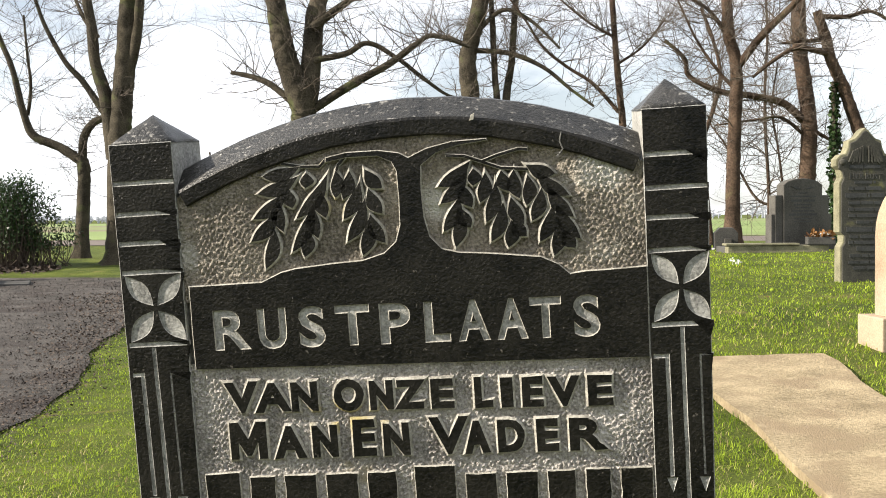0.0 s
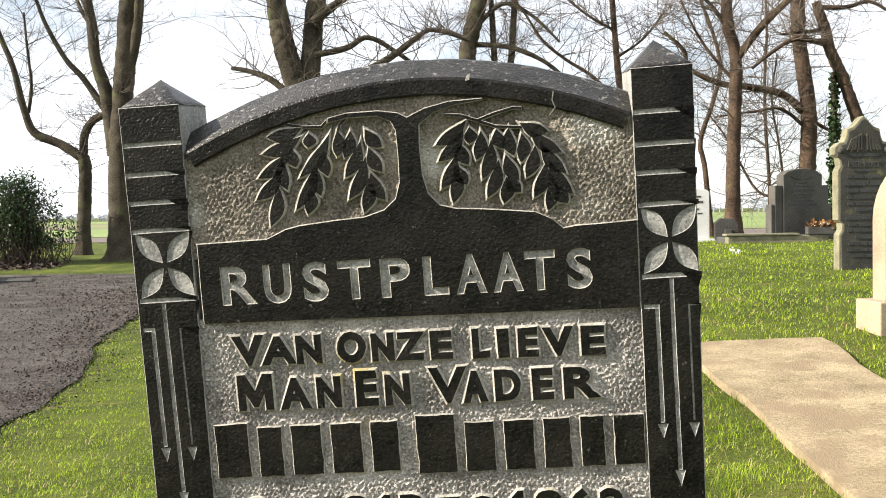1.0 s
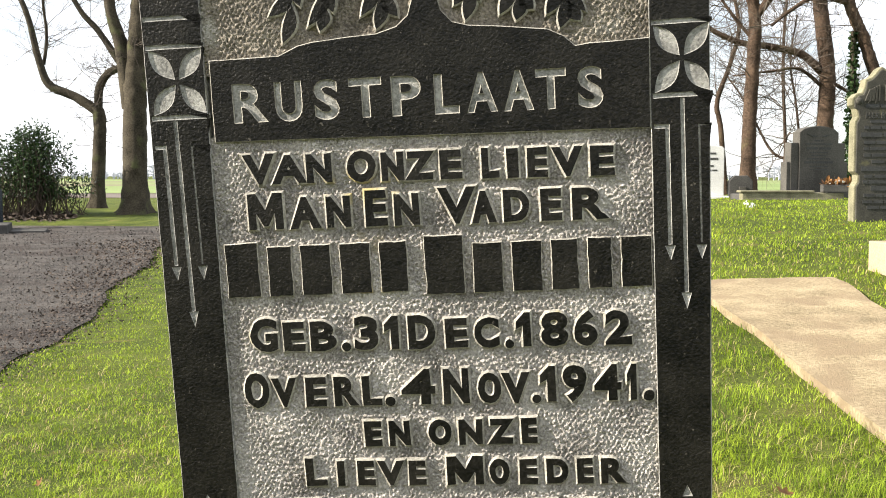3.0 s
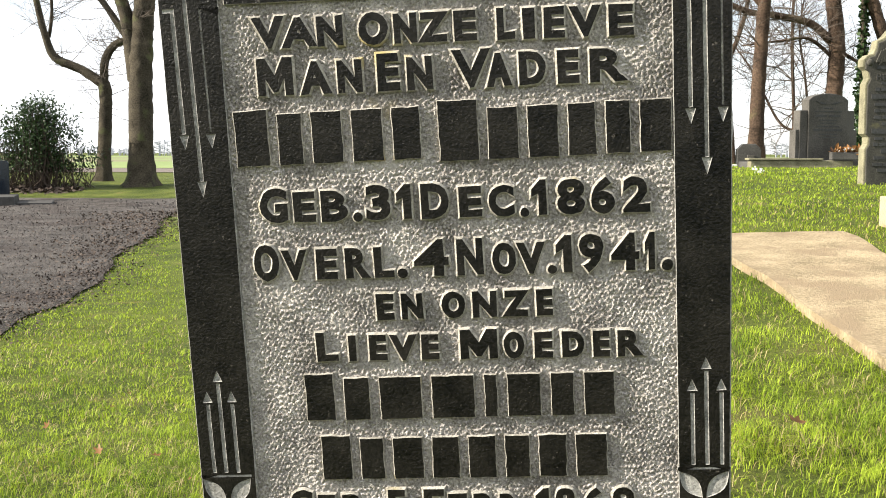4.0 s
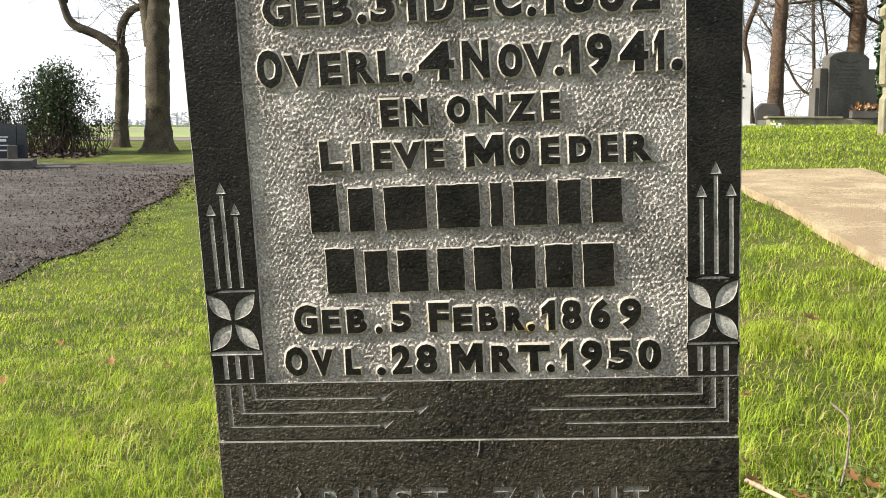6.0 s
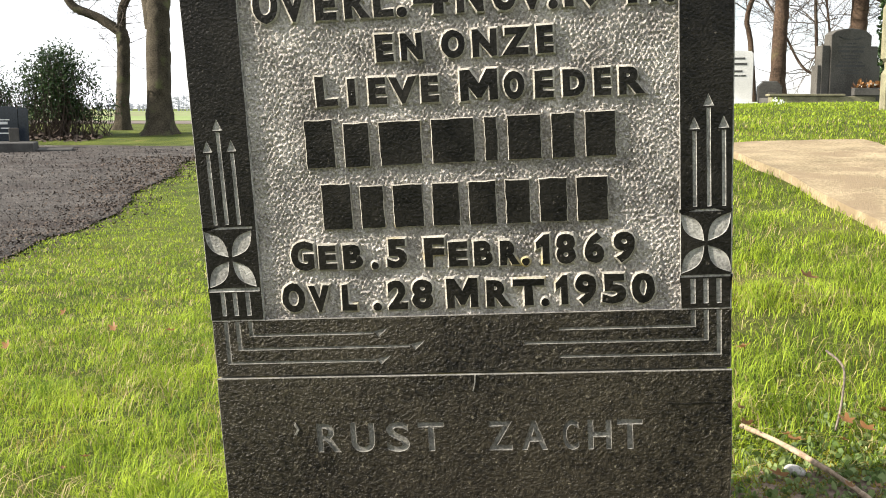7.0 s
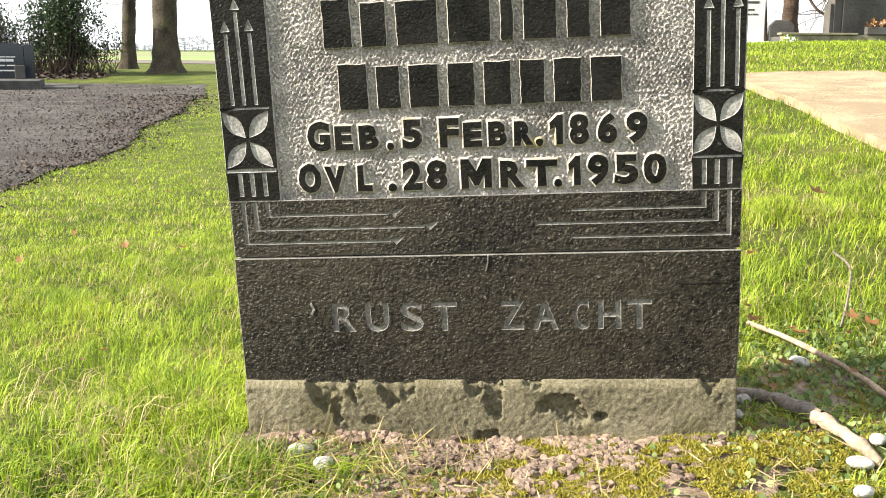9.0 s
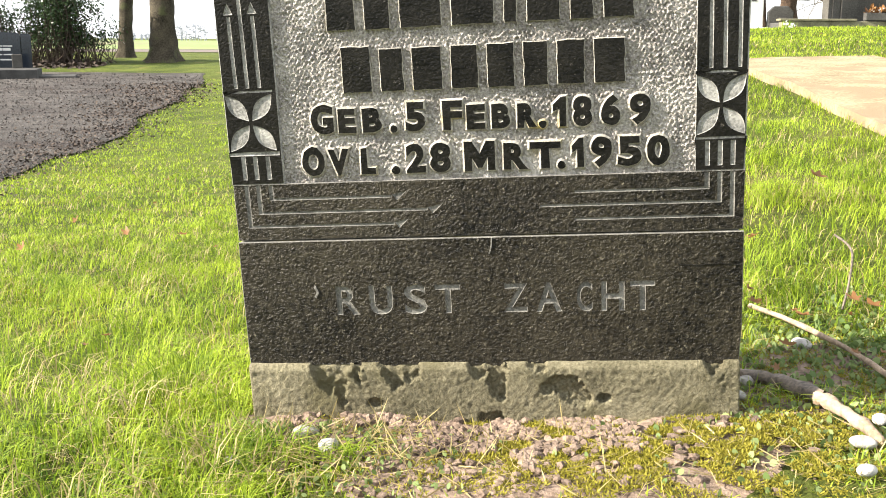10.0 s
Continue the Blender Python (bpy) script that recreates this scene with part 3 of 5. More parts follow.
RIGHT_LEAVES = [(0.087, 1.243, 0.049, 1.215), (0.083, 1.232, 0.051, 1.196), (0.073, 1.206, 0.053, 1.165), (0.070, 1.192, 0.066, 1.147), (0.079, 1.218, 0.088, 1.190),
               (0.076, 1.192, 0.085, 1.168), (0.090, 1.234, 0.089, 1.213), (0.102, 1.229, 0.095, 1.194), (0.112, 1.218, 0.100, 1.172), (0.119, 1.196, 0.104, 1.151),
               (0.127, 1.176, 0.123, 1.144), (0.121, 1.230, 0.128, 1.205), (0.135, 1.230, 0.139, 1.196), (0.147, 1.223, 0.145, 1.188), (0.161, 1.209, 0.149, 1.171),
               (0.172, 1.190, 0.156, 1.148), (0.177, 1.174, 0.171, 1.132), (0.130, 1.201, 0.143, 1.168), (0.130, 1.177, 0.145, 1.156), (0.147, 1.235, 0.180, 1.222),
               (0.158, 1.227, 0.194, 1.197), (0.170, 1.212, 0.197, 1.173), (0.178, 1.192, 0.203, 1.149), (0.184, 1.163, 0.196, 1.140)]


def leaf_outline(a, b, c, d, bend):
    base, tip = Vector((a, b)), Vector((c, d))
    base = base + (base - tip) * 0.12
    along = tip - base
    n = Vector((-along.y, along.x))
    w = 0.0094 / max(along.length, 0.02)
    ts = np.linspace(0, 1, 11)
    one = [base + along * t + n * (bend * math.sin(math.pi * t) + w * math.sin(math.pi * t ** 1.25)) for t in ts]
    two = [base + along * t + n * (bend * math.sin(math.pi * t) - w * math.sin(math.pi * t ** 1.25)) for t in ts[-2:0:-1]]
    return [(p.x, p.y) for p in one + two]


for side, leaves in ((-1, LEFT_LEAVES), (1, RIGHT_LEAVES)):
    for a, b, c, d in leaves:
        plate("willow_leaf", [leaf_outline(a, b, c, d, 0.10 if c < a else -0.10)], 0.0008, 0.010, (PAINT, BARE), willow_panel, 0.0022, "black raised willow leaf", swell=0.0006)
for twig in ([(-0.068, 1.253), (-0.075, 1.246), (-0.095, 1.247), (-0.118, 1.252)], [(-0.045, 1.256), (-0.055, 1.246), (-0.058, 1.238)],
             [(0.062, 1.249), (0.082, 1.247), (0.100, 1.240), (0.118, 1.246), (0.140, 1.251), (0.150, 1.250)], [(0.100, 1.240), (0.120, 1.232), (0.150, 1.229)]):
    plate("willow_twig", [groove(twig, 0.0042)], 0.001, 0.010, (PAINT, BARE), willow_panel, 0.0007, "raised black willow twig")

# raised lettering
LETTERING = [
    ("VAN ONZE LIEVE", "-203:-164 -170:-128 -129:-96 -81:-45 -41:-12 -12:22 27:55 75:98 104:120 127:153 156:192 198:228", 0.977, 0.9665, 0.038, 0.96),
    ("MAN EN VADER", "-203:-158 -152:-115 -109:-78 -63:-35 -29:3 23:68 61:91 98:130 140:167 176:217", 0.9228, 0.917, 0.0455, 0.88),
    ("GEB. 31 DEC. 1862", "-213:-177 -173:-144 -140:-106 -101:-90 -87:-55 -51:-31 -22:13 22:51 56:88 93:103 105:125 134:168 172:202 208:241", 0.7754, 0.7692, 0.0434, 0.89),
    ("OVERL. 4 NOV. 1941.", "-226:-193 -192:-160 -151:-123 -116:-86 -82:-56 -53:-41 -35:9 16:49 57:87 86:120 122:132 130:151 157:187 193:227 231:245 251:264", 0.706, 0.7022, 0.046, 0.86),
    ("EN ONZE", "-83:-59 -53:-25 -5:25 31:62 68:98 106:127", 0.6538, 0.6529, 0.0345, 0.98),
    ("LIEVE MOEDER", "-159:-130 -120:-108 -95:-71 -69:-36 -32:-9 14:60 65:92 101:125 133:162 169:191 197:227", 0.605, 0.6009, 0.0385, 0.89),
    ("GEB. 5 FEBR. 1869", "-208:-176 -173:-148 -142:-115 -106:-97 -88:-60 -41:-14 -12:14 19:45 51:75 78:87 94:113 118:144 152:178 186:214", 0.4058, 0.4032, 0.039, 0.85),
    ("OVL. 28 MRT. 1950", "-224:-192 -189:-161 -148:-127 -108:-97 -90:-63 -60:-31 -17:24 32:62 64:105 99:109 116:133 139:167 171:202 206:236", 0.3522, 0.3526, 0.0395, 0.92)]
for text, spans, base0, base1, tall, small in LETTERING:
    for letter in carve(text, spans, base0, base1, tall, small, 0.0036):
        plate("letter", letter, 0.0, 0.0105, (PAINT, BARE), text_panel, 0.0023, swell=0.0046, ragged=0.0011)


def bars(u0, u1, v0, v1, first, widths):
    """Plain upright bars in place of a line that is not lettered."""
    total = sum(widths) + 0.28 * (len(widths) - 1)
    s, u = (u1 - u0) / total, u0
    for i, w in enumerate(widths):
        tall = v1 if i == 0 else v0 + (v1 - v0) * first
        plate("plain_bar", [wobble(rect(u, u + w * s, v0, tall), 0.0012, i * 1.0, 0.006, 90)], 0.0, 0.0105, (PAINT, BARE), text_panel, 0.0009, "raised black bar")
        u += (w + 0.28) * s


bars(-0.234, -0.016, 0.843, 0.909, 0.92, (1.1, 0.8, 1.0, 1.0, 0.9))
bars(0.004, 0.266, 0.838, 0.908, 0.85, (1.3, 1.0, 1.0, 0.9, 0.8, 1.0))
bars(-0.176, 0.194, 0.532, 0.591, 0.9, (0.9, 0.8, 1.3, 1.3, 0.4, 1.0, 0.7, 0.9))
bars(-0.162, 0.183, 0.456, 0.513, 0.93, (1.0, 0.8, 1.0, 0.9, 0.9, 0.8, 0.9, 1.0))

# base block with its incised line
part("base_block", box_bm(left_edge(0.1) + 0.002, right_edge(0.1) - 0.0005, 0.0012, THICK + 0.003, 0.09, 0.2685, 0.003), SIDE, grave, "dark stone base block")
low_edge = [(left_edge(0.1) - 0.001 + t * 0.64, 0.0965 + 0.004 * noise.noise(Vector((t * 22, 3, 0))) - 0.006 * max(0, noise.noise(Vector((t * 9, 8, 0))))) for t in np.linspace(0, 1, 60)]
block = low_edge + [(right_edge(0.27) + 0.0005, 0.15), (right_edge(0.27) + 0.0008, 0.2685), (left_edge(0.27), 0.2685), (left_edge(0.2) - 0.001, 0.2)]
farewell = [loop for letter in carve("RUST ZACHT", "-194:-163 -150:-118 -104:-73 -63:-29 25:57 67:100 118:139 149:179 185:217", 0.1672, 0.1681, 0.0402, 1.0, 0.0012, bold=0.012) for loop in letter]
part("word_core", box_bm(-0.215, 0.235, -0.0017, 0.01, 0.15, 0.22, 0), DIM, grave)
plate("base_face", [block] + farewell, -0.0035, 0.0046, (BASE_PAINT, DIM), grave, 0.0006, "mossy dark face with the incised words RUST ZACHT")
plate("chip", [wobble(groove([(0.014, 0.268), (0.013, 0.258), (0.010, 0.247)], 0.0016), 0.0006, 4, 0.004)], -0.0046, 0.0012, (DIM, DIM), grave, 0.0002)
plate("chip", [wobble(groove([(-0.221, 0.207), (-0.217, 0.199), (-0.221, 0.192)], 0.003), 0.0006, 4)], -0.0046, 0.0012, (DIM, DIM), grave, 0.0002)

plate("crack", [wobble(groove([(0.245, 0.228), (0.27, 0.226), (0.295, 0.228), (0.322, 0.225)], 0.0014), 0.0006, 6, 0.006)], -0.0041, 0.0008, (PAINT, PAINT), grave, 0.0002)

# plinth with broken hollows
BREAKS = [(-0.214, 0.040, 0.024), (-0.196, 0.062, 0.012), (-0.172, 0.026, 0.010), (-0.123, 0.038, 0.016), (-0.100, 0.026, 0.020), (-0.012, 0.022, 0.012), (0.013, 0.052, 0.015), (0.064, 0.012, 0.012), (0.29, 0.018, 0.014)]
PITS = [(0.100, 0.068, 0.026, 0.015), (0.118, 0.052, 0.020, 0.012), (0.150, 0.052, 0.010, 0.006), (0.004, 0.02, 0.02, 0.012), (-0.15, 0.045, 0.012, 0.007)]
us, vs = np.arange(-0.3195, 0.3206, 0.002), np.arange(-0.10, 0.1001, 0.002)
verts = []
for v in vs:
    for u in us:
        deep = 0.0
        ragged = noise.noise(Vector((u * 75, v * 75, 1))) + 0.5 * noise.noise(Vector((u * 190, v * 190, 6)))
        for cu, drop, half_wide in BREAKS:
            cu = cu + 0.008 * ragged
            inside = (v - (0.1 - drop * max(0.0, 1 - ((u - cu) / half_wide) ** 2)) + 0.009 * ragged) / 0.0022
            if abs(u - cu) < half_wide:
                deep = max(deep, min(1.0, max(0.0, inside)))
        for cu, cv, ru, rv in PITS:
            d = math.hypot((u - cu) / ru, (v - cv) / rv) + 0.4 * ragged
            deep = max(deep, min(1.0, max(0.0, (1.0 - d) / 0.12)))
        deep *= 0.0085 + 0.003 * noise.noise(Vector((u * 110, v * 110, 2)))
        worn = 0.004 * max(0.0, (v - 0.093) / 0.007)
        verts.append((u, -0.013 + deep + worn + 0.0009 * noise.noise(Vector((u * 160, v * 160, 0))) + 0.0012 * noise.noise(Vector((u * 30, v * 30, 5))), v + 0.0012 * noise.noise(Vector((u * 40, v, 3)))))
w, h = len(us), len(vs)
faces = [(a, a + 1, a + w + 1, a + w) for i in range(h - 1) for a in range(i * w, i * w + w - 1)]
rim = [j for j in range(w)] + [i * w + w - 1 for i in range(1, h)] + [(h - 1) * w + j for j in range(w - 2, -1, -1)] + [i * w for i in range(h - 2, 0, -1)]
start = len(verts)
for j in rim:
    verts.append((verts[j][0], THICK + 0.012, verts[j][2]))
for i in range(len(rim)):
    j = (i + 1) % len(rim)
    faces.append((rim[j], rim[i], start + i, start + j))
build("plinth", verts, faces, MORTAR, grave, "sandy weathered plinth with broken mortar hollows", smooth=True)

# ---- trees ----
def tube(points, radii, sides, verts, faces, rough=0.0):
    start = len(verts)
    count = len(points)
    for i, p in enumerate(points):
        d = (points[min(i + 1, count - 1)] - points[max(i - 1, 0)])
        d = d.normalized() if d.length > 1e-9 else Vector((0, 0, 1))
        a = d.cross(Vector((0.3, 0.9, 0.1))).normalized()
        b = d.cross(a)
        for k in range(sides):
            t = 2 * math.pi * k / sides
            r = radii[i] * (1 + (rough * noise.noise(p * 1.3 + Vector((math.cos(t) * 2, math.sin(t) * 2, i * 0.3))) if rough else 0))
            verts.append(p + (a * math.cos(t) + b * math.sin(t)) * r)
    for i in range(count - 1):
        for k in range(sides):
            j = (k + 1) % sides
            faces.append((start + i * sides + k, start + i * sides + j, start + (i + 1) * sides + j, start + (i + 1) * sides + k))


def curve_through(points, steps):
    """A smooth line through the points."""
    out = []
    n = len(points)
    for i in range(n - 1):
        p0, p1, p2, p3 = points[max(i - 1, 0)], points[i], points[i + 1], points[min(i + 2, n - 1)]
        for k in range(steps):
            t = k / steps
            out.append(0.5 * ((2 * p1) + (p2 - p0) * t + (2 * p0 - 5 * p1 + 4 * p2 - p3) * t * t + (3 * p1 - p0 - 3 * p2 + p3) * t ** 3))
    out.append(points[-1])
    return out


def sprout(rng, origin, way, length, radius, level, verts, faces, lift):
    """A crooked branch that forks into finer ones."""
    steps = 5 if level > 0 else 4
    pts, p, d = [origin], origin.copy(), way.normalized()
    for s in range(steps):
        d = (d + Vector((rng.uniform(-1, 1), rng.uniform(-1, 1), rng.uniform(-1, 1) + lift)) * 0.28).normalized()
        p = p + d * length / steps
        pts.append(p)
    tube(pts, [radius * (1 - 0.75 * i / steps) for i in range(steps + 1)], 4 if level > 1 else 3, verts, faces)
    if level > 0:
        for s in range(rng.randint(3, 5) if level > 1 else rng.randint(3, 6)):
            i = rng.randint(1, steps)
            side = Vector((rng.uniform(-1, 1), rng.uniform(-1, 1), rng.uniform(-0.6, 0.9)))
            sprout(rng, pts[i], (pts[i] - pts[i - 1]).normalized() * 0.8 + side * 0.9, length * rng.uniform(0.4, 0.7), radius * (1 - 0.75 * i / steps) * 0.6 + 0.001, level - 1, verts, faces, lift)


def bare_tree(name, y, limbs, bark, label, seed, foot=None, twigs=26, size=1.0, girth=0.9):
    """limbs: first radius, last radius, then points in x and z; the first limb is the trunk. foot: where an unseen trunk meets the ground."""
    rng = random.Random(seed)
    x0 = foot if foot is not None else limbs[0][2][0][0]
    origin = Vector((x0, y, float(land(x0, y)) - 0.16))
    tree = thing(name, Matrix.Translation(origin), label, "tree", "bare trees round the cemetery")
    fine_v, fine_f = [], []
    for number, (r0, r1, line) in enumerate(limbs):
        pts, off = [], rng.uniform(-0.9, 0.9) if number else 0.0
        for i, (x, z) in enumerate(line):
            pts.append(Vector((x, y + off * i / len(line), z)) - origin)
        if number == 0:
            if line[0][1] > origin.z + 0.3:
                pts = [Vector((0, 0, 0)), Vector(((line[0][0] - x0) * 0.4, 0, (line[0][1] - origin.z) * 0.5))] + pts
            else:
                pts[0].z = 0.0
        line3 = curve_through(pts, 16 if number == 0 else 6)
        n = len(line3)
        radii = [girth * (r0 + (r1 - r0) * i / (n - 1)) for i in range(n)]
        if number == 0:
            radii = [r * (1 + 0.8 * math.exp(-p.z / 0.3)) for r, p in zip(radii, line3)]
        v, f = [], []
        tube(line3, radii, 20 if number == 0 else 9, v, f, rough=0.16)
        if number == 0:
            for q in range(len(v)):
                lobe = 1 + 0.22 * math.sin(5.0 * 2 * math.pi * (q % 20) / 20 + seed) * math.exp(-max(v[q].z, 0) / 0.28)
                centre = line3[q // 20]
                v[q] = centre + (v[q] - centre) * lobe
        build("trunk" if number == 0 else "limb", v, f, bark, tree, smooth=True)
        amount = round(twigs * 1.5) if number else round(twigs * 0.8)
        for s in range(amount):
            i = rng.randint(n // 3 if number == 0 else n // 6, n - 1)
            way = Vector((rng.uniform(-1, 1), rng.uniform(-0.8, 0.8), rng.uniform(-0.35, 1.0)))
            sprout(rng, line3[i], way, size * rng.uniform(0.7, 2.0), min(radii[i] * 0.35, 0.014 * size), 2, fine_v, fine_f, 0.12)
    build("crown", fine_v, fine_f, TWIG, tree, "fine leafless twigs")
    return tree


bare_tree("beech_tree", 30.5, [
    (0.43, 0.3, [(-12.70, -0.21), (-12.65, 2.62), (-12.57, 4.37), (-12.40, 5.96), (-12.24, 7.87), (-12.11, 9.95)]),
    (0.26, 0.15, [(-12.82, 3.05), (-13.01, 4.92), (-13.30, 5.98), (-13.40, 7.21), (-13.63, 8.62)]),
    (0.2, 0.14, [(-12.40, 5.33), (-11.97, 6.64), (-11.75, 7.86), (-11.60, 8.89)]),
    (0.1, 0.05, [(-13.28, 6.85), (-13.85, 7.58), (-14.36, 8.64)])], BARK, "thick bare beech with a flared mossy foot beside the path", 1, twigs=16)
bare_tree("crooked_tree", 33.5, [
    (0.26, 0.22, [(-15.28, -0.16), (-15.14, 1.82), (-15.10, 2.93), (-15.26, 3.40)]),
    (0.2, 0.07, [(-15.21, 3.19), (-15.89, 3.65), (-16.78, 4.06), (-17.09, 4.86), (-17.40, 6.32), (-17.82, 7.47), (-18.05, 8.62)]),
    (0.17, 0.14, [(-15.14, 3.08), (-15.05, 3.92), (-14.67, 4.45), (-14.15, 4.62)]),
    (0.14, 0.06, [(-14.16, 4.55), (-15.02, 5.85), (-15.60, 6.53), (-16.27, 7.79), (-16.63, 8.94)]),
    (0.07, 0.04, [(-17.06, 4.76), (-16.93, 5.70), (-17.04, 6.85), (-17.14, 8.20)])], BARK, "crooked bare tree forking into two bent limbs", 2, twigs=18)
bare_tree("twin_stem_tree", 23, [
    (0.4, 0.24, [(-5.20, 3.10), (-5.19, 3.76), (-5.54, 4.83), (-5.71, 5.62), (-5.83, 6.54)]),
    (0.3, 0.24, [(-5.12, 3.6), (-5.00, 4.82), (-4.96, 5.73), (-4.82, 6.65)]),
    (0.13, 0.04, [(-5.0, 3.66), (-4.05, 4.27), (-3.11, 4.78), (-2.51, 5.22), (-2.12, 5.41), (-1.27, 5.15)]),
    (0.09, 0.03, [(-4.9, 4.85), (-4.17, 5.00), (-3.64, 5.25), (-2.98, 4.90), (-2.45, 4.50), (-1.80, 4.03), (-1.21, 3.93)]),
    (0.12, 0.05, [(-5.3, 3.7), (-5.53, 3.97), (-6.06, 4.37), (-6.60, 4.58), (-7.00, 4.66)]),
    (0.13, 0.07, [(-4.93, 5.6), (-4.29, 6.11), (-3.76, 6.49)])], BARK, "bare tree with two heavy stems behind the stones", 3, foot=-5.1, twigs=16)
bare_tree("leaning_tree", 30, [
    (0.34, 0.26, [(-1.59, 3.58), (-1.63, 4.76), (-1.69, 5.93), (-1.40, 7.10), (-1.14, 8.26)]),
    (0.13, 0.09, [(-0.8, 0.0), (-0.83, 4.24), (-0.89, 5.25), (-0.95, 6.59), (-1.01, 7.92)]),
    (0.14, 0.1, [(-0.65, 0.0), (-0.58, 4.41), (-0.40, 5.74), (-0.31, 7.07), (-0.22, 8.23)]),
    (0.08, 0.05, [(-1.6, 6.2), (-2.33, 6.54), (-2.84, 6.60)]),
    (0.1, 0.04, [(-1.5, 6.1), (-0.48, 5.99), (0.52, 5.56), (1.35, 4.87), (2.01, 4.36)]),
    (0.09, 0.04, [(-1.45, 6.6), (-0.64, 7.25), (0.19, 6.89), (1.02, 6.04)])], BARK, "bare tree with a smooth leaning trunk and thin stems beside it", 4, foot=-1.6, twigs=16)
bare_tree("slender_tree", 30, [
    (0.14, 0.09, [(2.87, 3.68), (2.77, 4.85), (2.67, 6.01), (2.55, 7.83)]),
    (0.07, 0.03, [(2.75, 4.2), (2.01, 5.03), (1.18, 5.58), (0.52, 6.14), (0.03, 6.90), (-0.47, 7.58)]),
    (0.05, 0.03, [(2.65, 6.4), (1.85, 6.86), (1.03, 7.54)]),
    (0.05, 0.03, [(2.7, 5.6), (3.50, 6.16), (4.15, 6.97)])], RED_BARK, "slender bare tree with drooping side limbs", 5, foot=2.9, twigs=24)
bare_tree("oak_tree", 18, [
    (0.17, 0.12, [(3.76, 0.55), (3.76, 1.68), (3.79, 2.69), (3.82, 3.81), (3.69, 4.41), (3.64, 5.32)]),
    (0.1, 0.06, [(3.83, 3.8), (4.24, 4.35), (4.68, 4.79), (4.98, 5.19)]),
    (0.06, 0.03, [(3.7, 4.3), (3.39, 4.82), (2.99, 5.14)]),
    (0.045, 0.02, [(3.8, 3.4), (3.39, 3.92), (3.09, 4.43), (2.79, 5.14)])], RED_BARK, "bare brown-barked tree on the edge of the mound", 6, twigs=22, size=0.7, girth=0.78)
bare_tree("pine_red_tree", 20, [
    (0.22, 0.17, [(5.56, 0.55), (5.58, 1.60), (5.60, 2.16), (5.62, 2.94), (5.53, 3.72), (5.43, 4.50), (5.41, 5.61)]),
    (0.11, 0.04, [(5.52, 3.0), (5.11, 3.34), (4.50, 3.49), (3.84, 3.58), (3.24, 3.87), (3.13, 4.21), (2.74, 4.56)]),
    (0.05, 0.02, [(5.55, 2.7), (5.05, 3.06), (4.50, 3.01), (3.73, 2.91)]),
    (0.05, 0.03, [(5.6, 2.88), (6.14, 2.60), (6.47, 2.37)])], RED_BARK, "reddish bare trunk with one mossy sideways limb", 7, twigs=20, size=0.7, girth=0.78)
bare_tree("broken_tree", 17, [
    (0.16, 0.1, [(5.95, 0.6), (5.9, 1.7), (5.75, 2.29), (5.57, 2.82), (5.38, 3.35), (5.19, 3.78), (5.12, 4.11), (4.96, 4.59)]),
    (0.07, 0.03, [(5.2, 3.85), (4.82, 3.93), (4.49, 3.92), (4.07, 3.66), (3.79, 3.43)]),
    (0.05, 0.03, [(5.1, 4.12), (4.72, 4.08), (4.35, 4.04)]),
    (0.06, 0.03, [(5.0, 4.5), (5.47, 4.49), (5.84, 4.57), (6.21, 4.37)])], RED_BARK, "leaning bare trunk broken off in a knotty burl", 8, twigs=16, size=0.6, girth=0.78)
bare_tree("thin_tree", 24, [
    (0.075, 0.04, [(4.43, 0.3), (4.25, 2.05), (4.15, 2.72), (4.45, 3.65), (4.62, 4.44), (4.46, 5.24), (4.17, 6.05)]),
    (0.05, 0.03, [(5.72, 0.2), (5.72, 1.62), (5.62, 2.96), (5.58, 4.15), (5.61, 5.21), (5.55, 6.27)]),
    (0.04, 0.02, [(5.85, 1.35), (5.46, 1.56), (5.07, 2.30), (4.81, 2.84), (4.45, 3.38)]),
    (0.04, 0.02, [(6.05, 0.2), (6.05, 1.62), (5.92, 2.69), (5.76, 3.62), (5.87, 4.67)])], RED_BARK, "thin bare saplings in a loose clump", 9, twigs=26)


bare_tree("sapling", 30, [
    (0.05, 0.03, [(-9.55, -0.2), (-9.5, 0.6), (-9.62, 1.3), (-9.5, 2.2), (-9.6, 3.2)]),
    (0.025, 0.012, [(-9.55, 0.9), (-9.3, 1.5), (-9.2, 2.2)])], RED_BARK, "thin crooked sapling beside the beech", 10, twigs=8, size=0.5)


def far_wood():
    """A row of bare trees on the horizon, its haze painted into the material."""
    rng = random.Random(20)
    v, f = [], []
    for k in range(1000):
        x = rng.uniform(-460, 460)
        y = 330 + rng.uniform(-20, 20)
        tall = rng.uniform(1.6, 3.2) * (1.6 if noise.noise(Vector((x * 0.03, 0, 0))) > 0.05 else 0.8)
        tube([Vector((x, y, -0.5)), Vector((x, y, tall))], [0.2, 0.1], 4, v, f)
        for s in range(16):
            z = tall * rng.uniform(0.1, 0.9)
            tip = Vector((x + rng.uniform(-1, 1) * tall * 0.6, y, z + rng.uniform(0, 0.3) * tall))
            tube([Vector((x, y, z)), tip], [0.16, 0.07], 3, v, f)
    return tagged(build("far_wood", v, f, HAZE_TINTED), "row of bare trees on the horizon with haze in their colour", "trees", kind="stuff")


far_wood()


